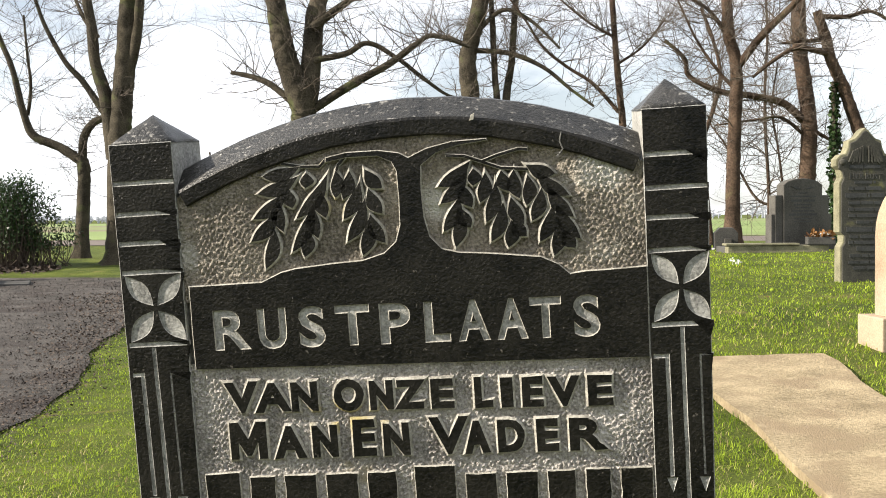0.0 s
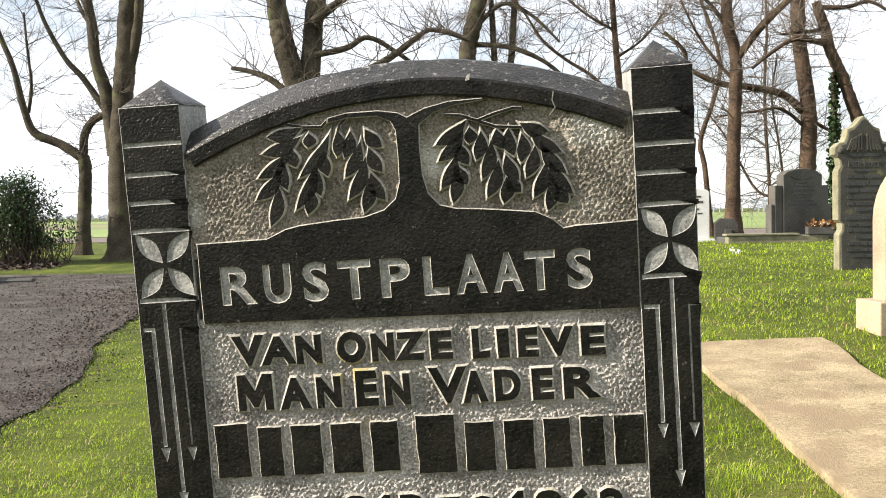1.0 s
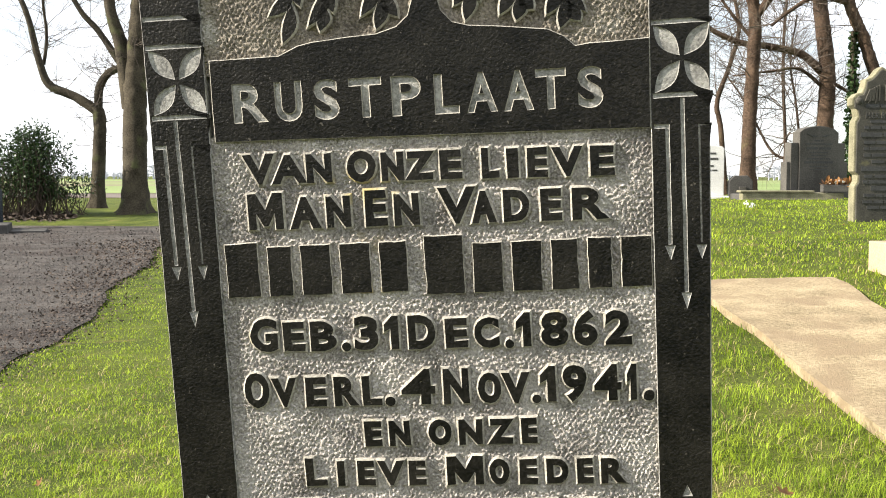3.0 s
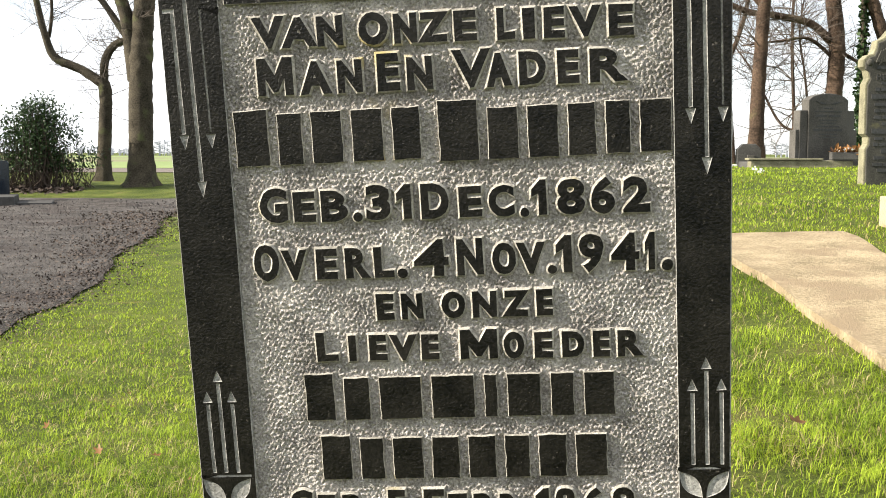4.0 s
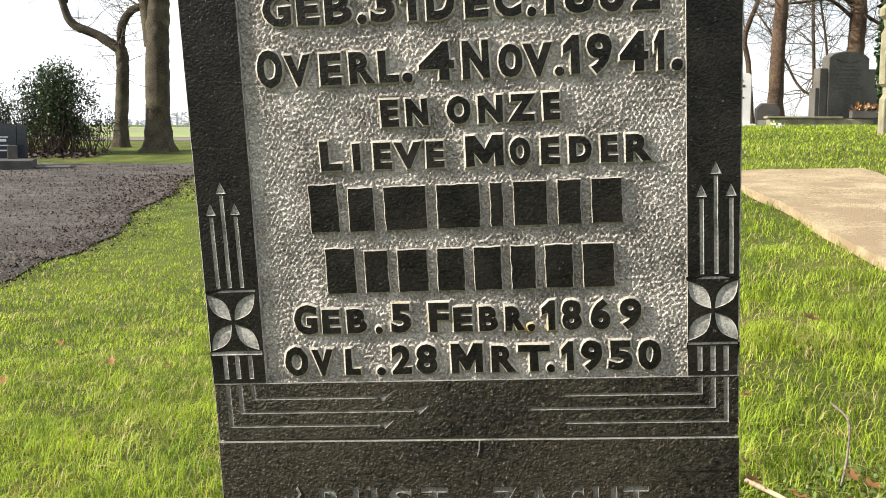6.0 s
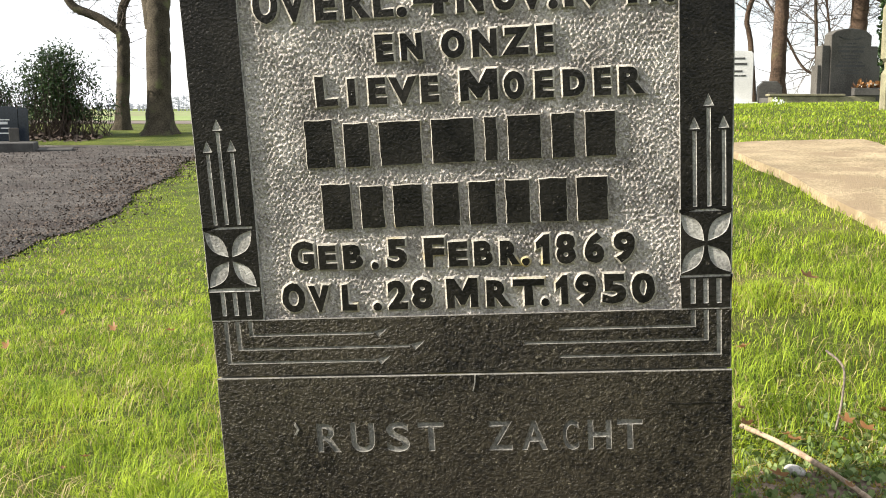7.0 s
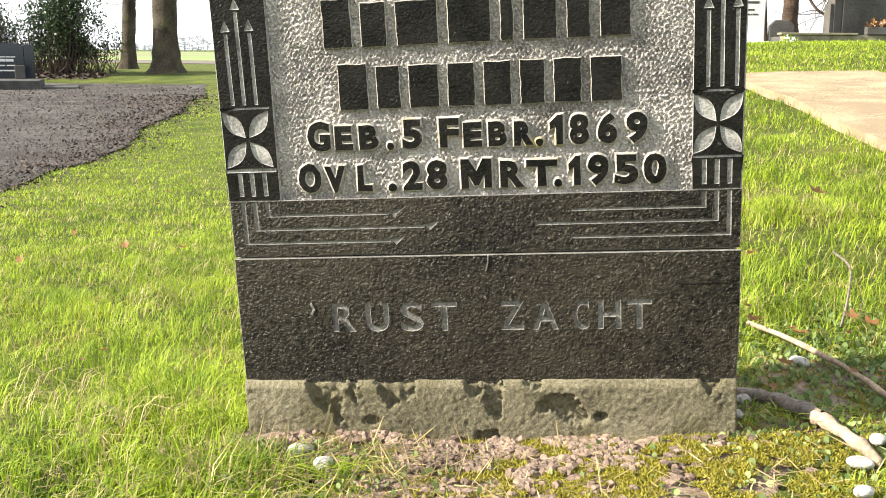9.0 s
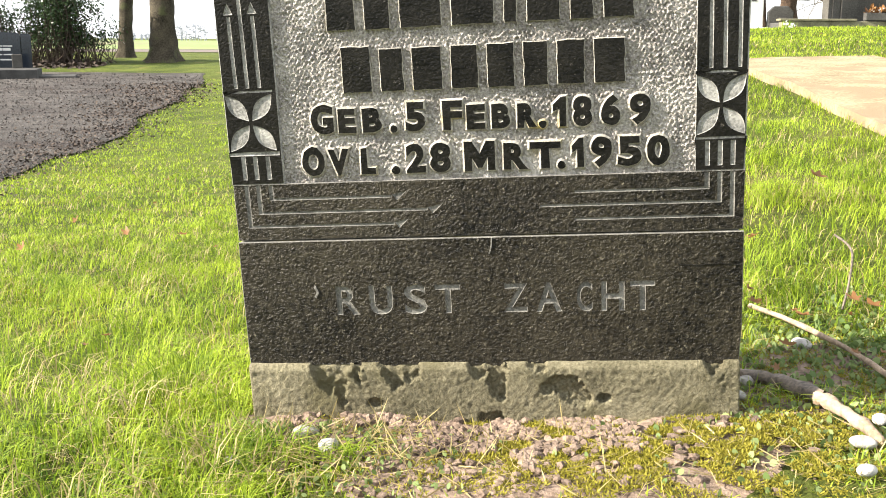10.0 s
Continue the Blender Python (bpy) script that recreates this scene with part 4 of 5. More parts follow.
def quads(name, centres, ways, normals, lengths, widths, mat, parent=None, label="", fold=0.0):
    """Many small pointed leaves in one mesh: four corners each."""
    c, d, n = np.array(centres), np.array(ways), np.array(normals)
    d /= np.linalg.norm(d, axis=1, keepdims=True)
    s = np.cross(d, n)
    s /= np.linalg.norm(s, axis=1, keepdims=True) + 1e-9
    L, W = np.array(lengths)[:, None], np.array(widths)[:, None]
    v = np.stack([c, c + d * L * 0.3 + s * W * 0.46, c + d * L * 0.72 + s * W * 0.42, c + d * L, c + d * L * 0.72 - s * W * 0.42, c + d * L * 0.3 - s * W * 0.46], 1).reshape(-1, 3)
    count = len(c)
    mesh = bpy.data.meshes.new(name)
    mesh.vertices.add(count * 6)
    mesh.vertices.foreach_set("co", v.ravel())
    mesh.loops.add(count * 6)
    mesh.loops.foreach_set("vertex_index", np.arange(count * 6))
    mesh.polygons.add(count)
    mesh.polygons.foreach_set("loop_start", np.arange(count) * 6)
    mesh.materials.append(mat)
    mesh.update(calc_edges=True)
    ob = new(name, mesh)
    if parent is not None:
        ob.parent = parent
    if label:
        tagged(ob, label)
    return ob


def evergreen_bush(x, y, wide, tall, leaves, seed):
    rng = np.random.default_rng(seed)
    base = Vector((x, y, float(land(x, y))))
    bush = thing("evergreen_bush", Matrix.Translation(base), "dark evergreen bush with bare brown stems at its foot", "bush")
    v, f, tips = [], [], []
    for k in range(300):
        a = rng.uniform(0, 2 * math.pi)
        foot = Vector((math.cos(a) * rng.uniform(0, wide * 0.46), math.sin(a) * rng.uniform(0, 0.6), 0))
        top = Vector((foot.x * rng.uniform(0.3, 1.25), foot.y * 1.3, 0))
        top.z = tall * (1 - (abs(top.x) / (wide * 0.62)) ** 2) * rng.uniform(0.22, 1.0)
        top.z = max(top.z, 0.3)
        mid = (foot + top) / 2 + Vector((rng.uniform(-0.4, 0.4), rng.uniform(-0.2, 0.2), rng.uniform(-0.1, 0.1)))
        tube(curve_through([foot, mid, top], 3), np.linspace(0.014, 0.006, 7), 4, v, f)
        tips.append(top)
        tips.append(mid * 0.4 + top * 0.6)
    build("undergrowth", v, f, LITTER, bush, "bare brown stems")
    pick = rng.integers(0, len(tips), leaves)
    c = np.array([tips[i] for i in pick]) + rng.normal(0, 0.14, (leaves, 3))
    c[:, 2] = np.maximum(c[:, 2], 0.2 + 0.5 * rng.random(leaves))
    quads("leaves", c, rng.normal(0, 1, (leaves, 3)) + np.array([0, 0, 0.3]), rng.normal(0, 1, (leaves, 3)), rng.uniform(0.07, 0.14, leaves), rng.uniform(0.03, 0.055, leaves), EVERGREEN, bush, "glossy dark green leaves")
    return bush


def ivy_trunk(x, y, low, high):
    base = Vector((x, y, float(land(x, y)) - 0.1))
    ivy = thing("ivy_trunk", Matrix.Translation(base), "slim dead trunk wrapped in dark green ivy", "tree")
    v, f = [], []
    tube(curve_through([Vector((0, 0, 0)), Vector((0.02, 0, 1.2)), Vector((-0.02, 0, high - base.z))], 6), np.linspace(0.07, 0.04, 13), 8, v, f, rough=0.2)
    build("trunk", v, f, BARK, ivy, smooth=True)
    r = np.random.default_rng(77)
    n = 1700
    a, z = r.uniform(0, 2 * math.pi, n), (low + (high - low) * r.random(n) ** 1.4) - base.z
    d = r.uniform(0.03, 0.1, n) * (1.25 - 0.7 * (z / (high - base.z)))
    quads("leaves", np.stack([np.cos(a) * d, np.sin(a) * d, z], 1), r.normal(0, 1, (n, 3)), r.normal(0, 1, (n, 3)), r.uniform(0.05, 0.09, n), r.uniform(0.04, 0.07, n), EVERGREEN, ivy, "dark ivy leaves")


ivy_trunk(5.26, 17.0, 0.7, 3.4)
evergreen_bush(-15.45, 29.5, 3.8, 2.65, 9000, 31)
evergreen_bush(-18.2, 29.8, 3.2, 2.2, 5000, 32)
rng = np.random.default_rng(33)
n = 2600
x, y = rng.uniform(-22, -14.0, n), rng.normal(28.8, 0.4, n)
quads("leaf_litter", np.stack([x, y, land(x, y) + 0.02], 1), rng.normal(0, 1, (n, 3)) * np.array([1, 1, 0.3]), rng.normal(0, 0.4, (n, 3)) + np.array([0, 0, 1]), rng.uniform(0.1, 0.2, n), rng.uniform(0.06, 0.12, n), LITTER)
tagged(bpy.data.objects["leaf_litter"], "fallen brown leaves under the bush", "leaves", kind="stuff")


# ---- other graves ----
def at_ground(x, y, turn=0.0, sink=0.02):
    return pose(x, y, float(land(x, y)) - sink, 0, 0, turn)


def writing(parent, rows, mat, y, thick=0.004):
    """Plain bars in rows: centre x, z, width, height, split into words."""
    rng = random.Random(round(rows[0][1] * 1000))
    for cx, z, wide, tall, words in rows:
        left = cx - wide / 2
        cuts = sorted(rng.uniform(0.15, 0.85) for _ in range(words - 1))
        edges = [0] + cuts + [1]
        for a, b in zip(edges[:-1], edges[1:]):
            if b - a > 0.06:
                part("plain_bar", box_bm(left + a * wide, left + b * wide - 0.012, y - thick, y + 0.002, z, z + tall, 0), mat, parent)


def grey_grave():
    g = thing("grey_headstone", at_ground(3.8, 13.5, 22), "broad grey headstone with stepped shoulders and lettering", "gravestone", "other graves")
    part("slab", prism_bm([(-0.31, 0.1), (0.31, 0.1), (0.31, 0.92), (0.24, 0.97), (0.12, 1.0), (0, 1.01), (-0.12, 1.0), (-0.24, 0.97), (-0.31, 0.92)], -0.08, 0.08, 0.012), GREY_STONE, g)
    for s in (-1, 1):
        part("shoulder", box_bm(s * 0.37 - 0.06, s * 0.37 + 0.06, -0.06, 0.09, 0.1, 0.78, 0.01), GREY_STONE, g)
        part("wing", box_bm(s * 0.45 - 0.035, s * 0.45 + 0.035, -0.05, 0.09, 0.1, 0.52, 0.01), GREY_STONE, g)
        part("spray", prism_bm([(s * 0.02, 0.86), (s * 0.1, 0.885), (s * 0.2, 0.9), (s * 0.1, 0.86)], -0.088, -0.075, 0), DARK_LETTER, g, "carved branch")
    part("foot", box_bm(-0.55, 0.55, -0.14, 0.16, 0.0, 0.11, 0.012), GREY_STONE, g)
    writing(g, [(0, 0.80, 0.16, 0.016, 2), (0, 0.755, 0.44, 0.018, 3), (0, 0.69, 0.4, 0.03, 3), (0, 0.64, 0.3, 0.016, 3), (0, 0.60, 0.26, 0.016, 3), (0, 0.555, 0.36, 0.018, 4),
                (0, 0.50, 0.46, 0.03, 3), (0, 0.45, 0.3, 0.016, 3), (0, 0.41, 0.28, 0.016, 3)], DARK_LETTER, -0.08)
    k = thing("grave_kerb", at_ground(3.45, 13.0, 6), "low stone kerb round a grave plot", "kerb")
    part("front_kerb", box_bm(-0.75, 0.6, -0.08, 0.08, -0.05, 0.12, 0.012, 0.004), KERB_SUNLIT_EDGE, k)
    part("side_kerb", box_bm(-0.75, -0.62, 0.08, 0.5, -0.05, 0.1, 0.012, 0.004), LEDGER, k)
    part("coping", box_bm(-0.78, 0.2, -0.1, 0.1, 0.122, 0.15, 0.006, 0.003), KERB_SUNLIT_EDGE, k)
    p = thing("flower_planter", pose(3.93, 13.02, float(land(3.93, 13.0)) + 0.1), "stone planter with withered and white flowers", "planter")
    part("trough", box_bm(-0.16, 0.2, -0.08, 0.08, 0.0, 0.1, 0.01, 0.003), LEDGER, p)
    r = np.random.default_rng(4)
    quads("flowers", np.stack([r.uniform(-0.15, 0.2, 90), r.uniform(-0.07, 0.07, 90), r.uniform(0.09, 0.14, 90)], 1), r.normal(0, 0.6, (90, 3)) + np.array([0, 0, 0.6]), r.normal(0, 1, (90, 3)), r.uniform(0.05, 0.1, 90), r.uniform(0.02, 0.05, 90), BROWN_LEAF, p)
    for k in range(7):
        c = np.array([[r.uniform(-0.12, 0.15), r.uniform(-0.08, 0.05), r.uniform(0.11, 0.15)]])
        quads("white_flower", np.repeat(c, 4, 0), r.normal(0, 0.7, (4, 3)) + np.array([0, 0, 0.5]), r.normal(0, 1, (4, 3)), r.uniform(0.02, 0.035, 4), r.uniform(0.015, 0.025, 4), PETAL, p, "white petals")


def carved_grave():
    g = thing("carved_headstone", at_ground(2.97, 8.1, 8, 0.1), "old mossy headstone with scrolled outline and edge coloured as sunlit", "gravestone", "other graves")
    half = [(0.215, 0.0), (0.215, 0.40), (0.19, 0.44), (0.19, 0.50), (0.225, 0.53), (0.225, 0.95), (0.20, 1.0), (0.215, 1.06), (0.25, 1.09), (0.25, 1.15), (0.21, 1.19), (0.17, 1.2),
            (0.15, 1.25), (0.14, 1.31), (0.09, 1.33), (0.06, 1.36), (0.03, 1.40), (0.0, 1.42)]
    outline = half + [(-x, z) for x, z in half[-2::-1]]
    # Paler edge behind a darker face: sun and shade put into two colours.
    part("edge", prism_bm([(x * 1.03, z * 1.0 + (0.006 if z > 1 else 0)) for x, z in outline], -0.045, 0.06, 0.012), KERB_SUNLIT_EDGE, g, "yellowish edge coloured as sunlit")
    part("face", prism_bm([(x * 0.95, z * 0.985 + 0.004) for x, z in outline], -0.055, -0.03, 0.008), MOSSY_STONE, g)
    for s in (-1, 1):
        for k in range(5):
            part("drape", prism_bm([(s * (0.02 + k * 0.026), 1.13), (s * (0.035 + k * 0.03), 1.13 - 0.02 * (k % 2)), (s * (0.034 + k * 0.02), 1.27 - k * 0.01), (s * (0.018 + k * 0.018), 1.27 - k * 0.01)], -0.066, -0.05, 0.003), MOSSY_STONE, g)
        bm = bmesh.new()
        bmesh.ops.create_uvsphere(bm, u_segments=16, v_segments=8, radius=0.03)
        bmesh.ops.scale(bm, vec=(1, 0.5, 1), verts=bm.verts[:])
        bmesh.ops.translate(bm, vec=(s * 0.2, -0.055, 1.13), verts=bm.verts[:])
        part("scroll", bm, MOSSY_STONE, g, smooth=True)
    title = set_line("HIER RUST", -0.14, 0.14, 0.985, 0.05, small=0.9, bold=0.02)
    plate("lettering", title, -0.060, 0.006, (DARK_LETTER, MOSSY_STONE), g, 0.0008, "dark capitals: HIER RUST")
    writing(g, [(0, 1.075, 0.28, 0.03, 2), (0, 0.945, 0.2, 0.022, 2), (0, 0.89, 0.3, 0.03, 3), (0, 0.825, 0.36, 0.038, 3), (0, 0.765, 0.3, 0.028, 3), (0, 0.71, 0.3, 0.028, 3), (0, 0.655, 0.3, 0.028, 2),
                (0, 0.60, 0.16, 0.026, 2), (0, 0.53, 0.34, 0.042, 2), (0, 0.475, 0.28, 0.026, 3), (0, 0.425, 0.3, 0.028, 2), (0.03, 0.365, 0.22, 0.038, 1), (0, 0.31, 0.28, 0.028, 3), (0, 0.255, 0.3, 0.026, 3), (0, 0.205, 0.22, 0.026, 2)], DARK_LETTER, -0.055)


def sandstone_grave():
    g = thing("sandstone_headstone", at_ground(2.19, 4.75, 10, 0.0), "pale sandstone headstone with arched top on a plinth", "gravestone", "other graves")
    part("plinth", box_bm(-0.22, 0.42, -0.12, 0.16, -0.05, 0.17, 0.008, 0.002), PINK_STONE, g)
    arc = [(0.10 + 0.26 * math.cos(a), 0.62 + 0.34 * math.sin(a)) for a in np.linspace(0, math.pi, 17)]
    part("slab", prism_bm([(-0.16, 0.171), (0.36, 0.171)] + arc, -0.06, 0.08, 0.012), PINK_STONE, g)
    inner = [(0.10 + 0.2 * math.cos(a), 0.62 + 0.27 * math.sin(a)) for a in np.linspace(0, math.pi, 15)]
    part("inset", prism_bm([(-0.1, 0.25), (0.3, 0.25)] + inner, -0.066, -0.055, 0.003), GREY_STONE, g, "grey inset panel")


def small_graves():
    g = thing("pale_headstone", at_ground(2.42, 14.2, 0, 0.05), "pale white-grey upright headstone with rounded top", "gravestone", "other graves")
    part("slab", prism_bm([(-0.25, 0.1), (0.27, 0.1), (0.27, 0.78), (0.24, 0.81), (0.1, 0.83), (-0.1, 0.83), (-0.25, 0.8)], -0.05, 0.05, 0.008), WHITE_STONE, g)
    part("foot", box_bm(-0.32, 0.34, -0.12, 0.12, -0.05, 0.1, 0.01), WHITE_STONE, g)
    writing(g, [(0.03, 0.70, 0.26, 0.025, 2), (0.03, 0.62, 0.32, 0.03, 2), (0.03, 0.52, 0.2, 0.025, 1), (0.03, 0.46, 0.3, 0.02, 3)], DARK_LETTER, -0.05)
    g = thing("small_headstone", at_ground(2.93, 14.2, 0, 0.05), "small dark grey headstone with a pale tablet", "gravestone", "other graves")
    part("slab", prism_bm([(-0.17, 0.0), (0.17, 0.0), (0.17, 0.28), (0.09, 0.36), (-0.09, 0.36), (-0.17, 0.28)], -0.06, 0.06, 0.01), LEDGER, g)
    part("tablet", box_bm(-0.03, 0.07, -0.1, -0.06, 0.02, 0.2, 0.006), GREY_STONE, g)
    g = thing("granite_headstone", at_ground(-15.33, 26.0, 24, 0.02), "polished dark blue granite headstone with pale lettering", "gravestone", "other graves")
    part("slab", prism_bm([(-0.75, 0.1), (0.35, 0.1), (0.35, 1.15), (0.30, 1.22), (-0.75, 1.26)], -0.06, 0.06, 0.01), BLUE_GRANITE, g)
    part("wing", prism_bm([(0.352, 0.1), (0.62, 0.1), (0.62, 1.12), (0.58, 1.19), (0.352, 1.2)], -0.03, 0.08, 0.01), BLUE_GRANITE, g)
    part("pedestal", box_bm(-0.8, 0.66, -0.12, 0.12, -0.1, 0.1, 0.01), LEDGER, g)
    writing(g, [(-0.1, 0.85, 0.5, 0.03, 3), (-0.1, 0.74, 0.4, 0.07, 2), (-0.1, 0.62, 0.5, 0.03, 3), (-0.1, 0.48, 0.6, 0.035, 3)], PALE_LETTER, -0.06)
    g = thing("grave_ledger", at_ground(-14.6, 24.6, 24, 0.05), "low grey ledger stone with a square post at its corner", "grave slab")
    part("ledger", box_bm(-2.6, 0.8, -0.9, 0.9, -0.1, 0.34, 0.03), LEDGER, g)
    part("step", box_bm(0.8, 1.7, -0.5, 0.9, -0.1, 0.16, 0.03), LEDGER, g)
    part("post", box_bm(0.1, 0.34, 0.45, 0.7, 0.34, 0.7, 0.02), GREY_STONE, g)


grey_grave()
carved_grave()
sandstone_grave()
small_graves()

# flat slab sunk in the lawn
corners = [(1.10, 1.7), (1.66, 1.7), (1.64, 4.45), (0.86, 4.4)]
slab = thing("ground_slab", Matrix.Identity(4), "worn sandy concrete slab lying flush in the lawn", "grave slab")
v = []
for lift in (0.035, -0.1):
    for t in np.linspace(0, 1, 14):
        for s in np.linspace(0, 1, 8):
            a = Vector(corners[0]).lerp(Vector(corners[1]), s)
            b = Vector(corners[3]).lerp(Vector(corners[2]), s)
            p = a.lerp(b, t) + Vector((noise.noise(Vector((s * 3, t * 5, 1))), noise.noise(Vector((s * 3, t * 5, 6))))) * 0.04
            v.append((p.x, p.y, float(land(p.x, p.y)) + lift + 0.004 * noise.noise(Vector((p.x * 4, p.y * 4, 0)))))
f = [(i * 8 + j, i * 8 + j + 1, i * 8 + j + 9, i * 8 + j + 8) for i in range(13) for j in range(7)]
ring = [j for j in range(8)] + [i * 8 + 7 for i in range(1, 14)] + [13 * 8 + j for j in range(6, -1, -1)] + [i * 8 for i in range(12, 0, -1)]
f += [(ring[i], 112 + ring[i], 112 + ring[(i + 1) % len(ring)], ring[(i + 1) % len(ring)]) for i in range(len(ring))]
build("slab", v, f, SLAB, slab)

# ---- grass ----
def on_slab(x, y):
    t = (y - 1.7) / 2.72
    return (t > 0) & (t < 1) & (x > 1.10 - 0.24 * t) & (x < 1.65)


def bare_soil(x, y):
    """How bare the earth is round the foot of the stone, 0 to 1."""
    front = 1.2 * np.exp(-((x - 0.08) / 0.19) ** 2 - ((y + 0.11) / 0.17) ** 2) + 0.9 * np.exp(-(x / 0.36) ** 6 - ((y + 0.03) / 0.05) ** 2)
    right = np.exp(-((x - 0.46) / 0.16) ** 2 - ((y - 0.14) / 0.13) ** 2)
    return np.clip(1.25 * front + 1.1 * right, 0, 1)


def blades(name, count, mat, seed, label, near=0.0, far=17.0, tall=(0.015, 0.047), reach=1.25, keep=None, spread_angle=62, lean=0.75):
    """Grass as one mesh of bent, pointed blades; farther off they stand wider apart and are broader."""
    r = np.random.default_rng(seed)
    d = reach * np.exp(r.random(count) * math.log((far + reach) / (near + reach))) - reach
    a = np.radians(r.uniform(-spread_angle, spread_angle, count))
    around = d < 1.3
    a[around] = np.radians(r.uniform(-180, 180, around.sum()))
    x, y = d * np.sin(a), d * np.cos(a)
    ok = ~((np.abs(x) < 0.325) & (y > -0.016) & (y < 0.115)) & (y > -0.55) & (x > path_edge(y) + r.normal(-0.06, 0.15, count)) & ~on_slab(x + r.normal(0, 0.03, count), y + r.normal(0, 0.05, count))
    ok &= r.random(count) > bare_soil(x, y) * 0.93
    ok &= ~((np.abs(x) < 0.33) & (y > -0.07 - 0.04 * np.sin(17 * x)) & (y < 0.0) & (r.random(count) < 0.93))
    ok &= ~((x > -0.17 + 0.05 * np.sin(30 * y)) & (x < 0.45) & (y < 0.0) & (r.random(count) < 0.66))
    if keep is not None:
        ok &= keep(x, y, r)
    x, y, d = x[ok], y[ok], d[ok]
    count = len(x)
    z = land(x, y)
    clump = np.array([noise.noise(Vector((px * 5, py * 5, seed))) + 0.6 * noise.noise(Vector((px * 17, py * 17, seed + 3))) for px, py in zip(x, y)])
    h = r.uniform(*tall, count) * np.maximum(0.35, 1 + 0.9 * clump) * (1 - 0.3 * smooth_step(0.5, 3.0, d))
    low = smooth_step(-0.02, 0.1, -y) * smooth_step(-0.34, -0.1, x) * (1 - smooth_step(0.45, 0.7, x)) + 0.75 * np.exp(-((x - 0.5) / 0.25) ** 2 - ((y - 0.18) / 0.25) ** 2)
    h = h * (1 - 0.6 * np.clip(low, 0, 1))
    width = np.maximum(0.0017, 0.0006 * (d + 1.2)) * r.uniform(0.8, 1.3, count)
    turn = np.array([9.0 * noise.noise(Vector((px * 7, py * 7, seed + 11))) for px, py in zip(x, y)]) + r.normal(0, 1.0, count)
    bend = np.abs(r.normal(lean, 0.3, count)) * h
    side = np.stack([np.cos(turn), np.sin(turn), np.zeros(count)], 1)
    way = np.stack([-np.sin(turn), np.cos(turn), np.zeros(count)], 1)
    foot = np.stack([x, y, z - 0.004], 1)
    mid = foot + way * bend[:, None] * 0.35 + np.array([0, 0, 1]) * (h * 0.6)[:, None]
    tip = foot + way * bend[:, None] * 1.2 + np.array([0, 0, 1]) * (h * np.clip(1.05 - 0.3 * bend / h, 0.35, 1))[:, None]
    w = side * width[:, None] / 2
    v = np.stack([foot - w, foot + w, mid + w * 0.85, mid - w * 0.85, tip], 1).reshape(-1, 3)
    base = np.arange(count)[:, None] * 5
    loops = np.concatenate([base + np.array([0, 1, 2, 3]), base + np.array([3, 2, 4])], 1).ravel()
    starts = (np.arange(count)[:, None] * 7 + np.array([0, 4])).ravel()
    mesh = bpy.data.meshes.new(name)
    mesh.vertices.add(count * 5)
    mesh.vertices.foreach_set("co", v.ravel())
    mesh.loops.add(count * 7)
    mesh.loops.foreach_set("vertex_index", loops)
    mesh.polygons.add(count * 2)
    mesh.polygons.foreach_set("loop_start", starts)
    mesh.materials.append(mat)
    mesh.update(calc_edges=True)
    return tagged(new(name, mesh), label, "grass", kind="stuff")


blades("lawn_grass", 440000, GRASS, 41, "fresh green lawn grass in low sunlight", far=29.0)
blades("dry_grass", 32000, DRY, 42, "straw-coloured dead blades among the lawn", tall=(0.025, 0.05), lean=0.9, far=9, near=0.35)


blades("mossy_grass", 70000, MOSS, 44, "yellow moss and short pale grass in the lawn", tall=(0.01, 0.03), lean=0.9, far=14, near=0.3,
       keep=lambda x, y, r: np.array([noise.noise(Vector((a * 1.7, b * 1.7, 5))) + 0.6 * noise.noise(Vector((a * 6, b * 6, 9))) > 0.12 for a, b in zip(x, y)], bool))


# ---- soil, moss and litter at the foot of the stone ----
def lumps(name, count, seed, place, size, mat, label, category):
    r = random.Random(seed)
    v, f = [], []
    for k in range(count):
        x, y = place(r)
        while noise.noise(Vector((x * 22, y * 22, 3))) < -0.05:
            x, y = place(r)
        s = size(r)
        c = Vector((x, y, float(land(x, y)) + 0.009 * float(bare_soil(x, y)) + s * 0.35 + mound(x, y)))
        bm = bmesh.new()
        bmesh.ops.create_icosphere(bm, subdivisions=1, radius=s)
        start = len(v)
        for q in bm.verts:
            q.index = len(v) - start
            v.append(c + q.co * (1 + 0.6 * noise.noise(q.co * (1.1 / s) + Vector((k * 3.7, 0, 0))) + 0.4 * noise.noise(q.co * (2.6 / s) + Vector((k * 1.3, 5, 0)))) * (1 if abs(q.co.z) < 0.5 * s else 0.8))
        for face in bm.faces:
            f.append([start + q.index for q in face.verts])
        bm.free()
    return tagged(build(name, v, f, mat, smooth=False), label, category, kind="stuff")


def mound(x, y):
    return 0.006 * math.exp(-((x - 0.02) / 0.3) ** 2 - ((y + 0.06) / 0.12) ** 2)


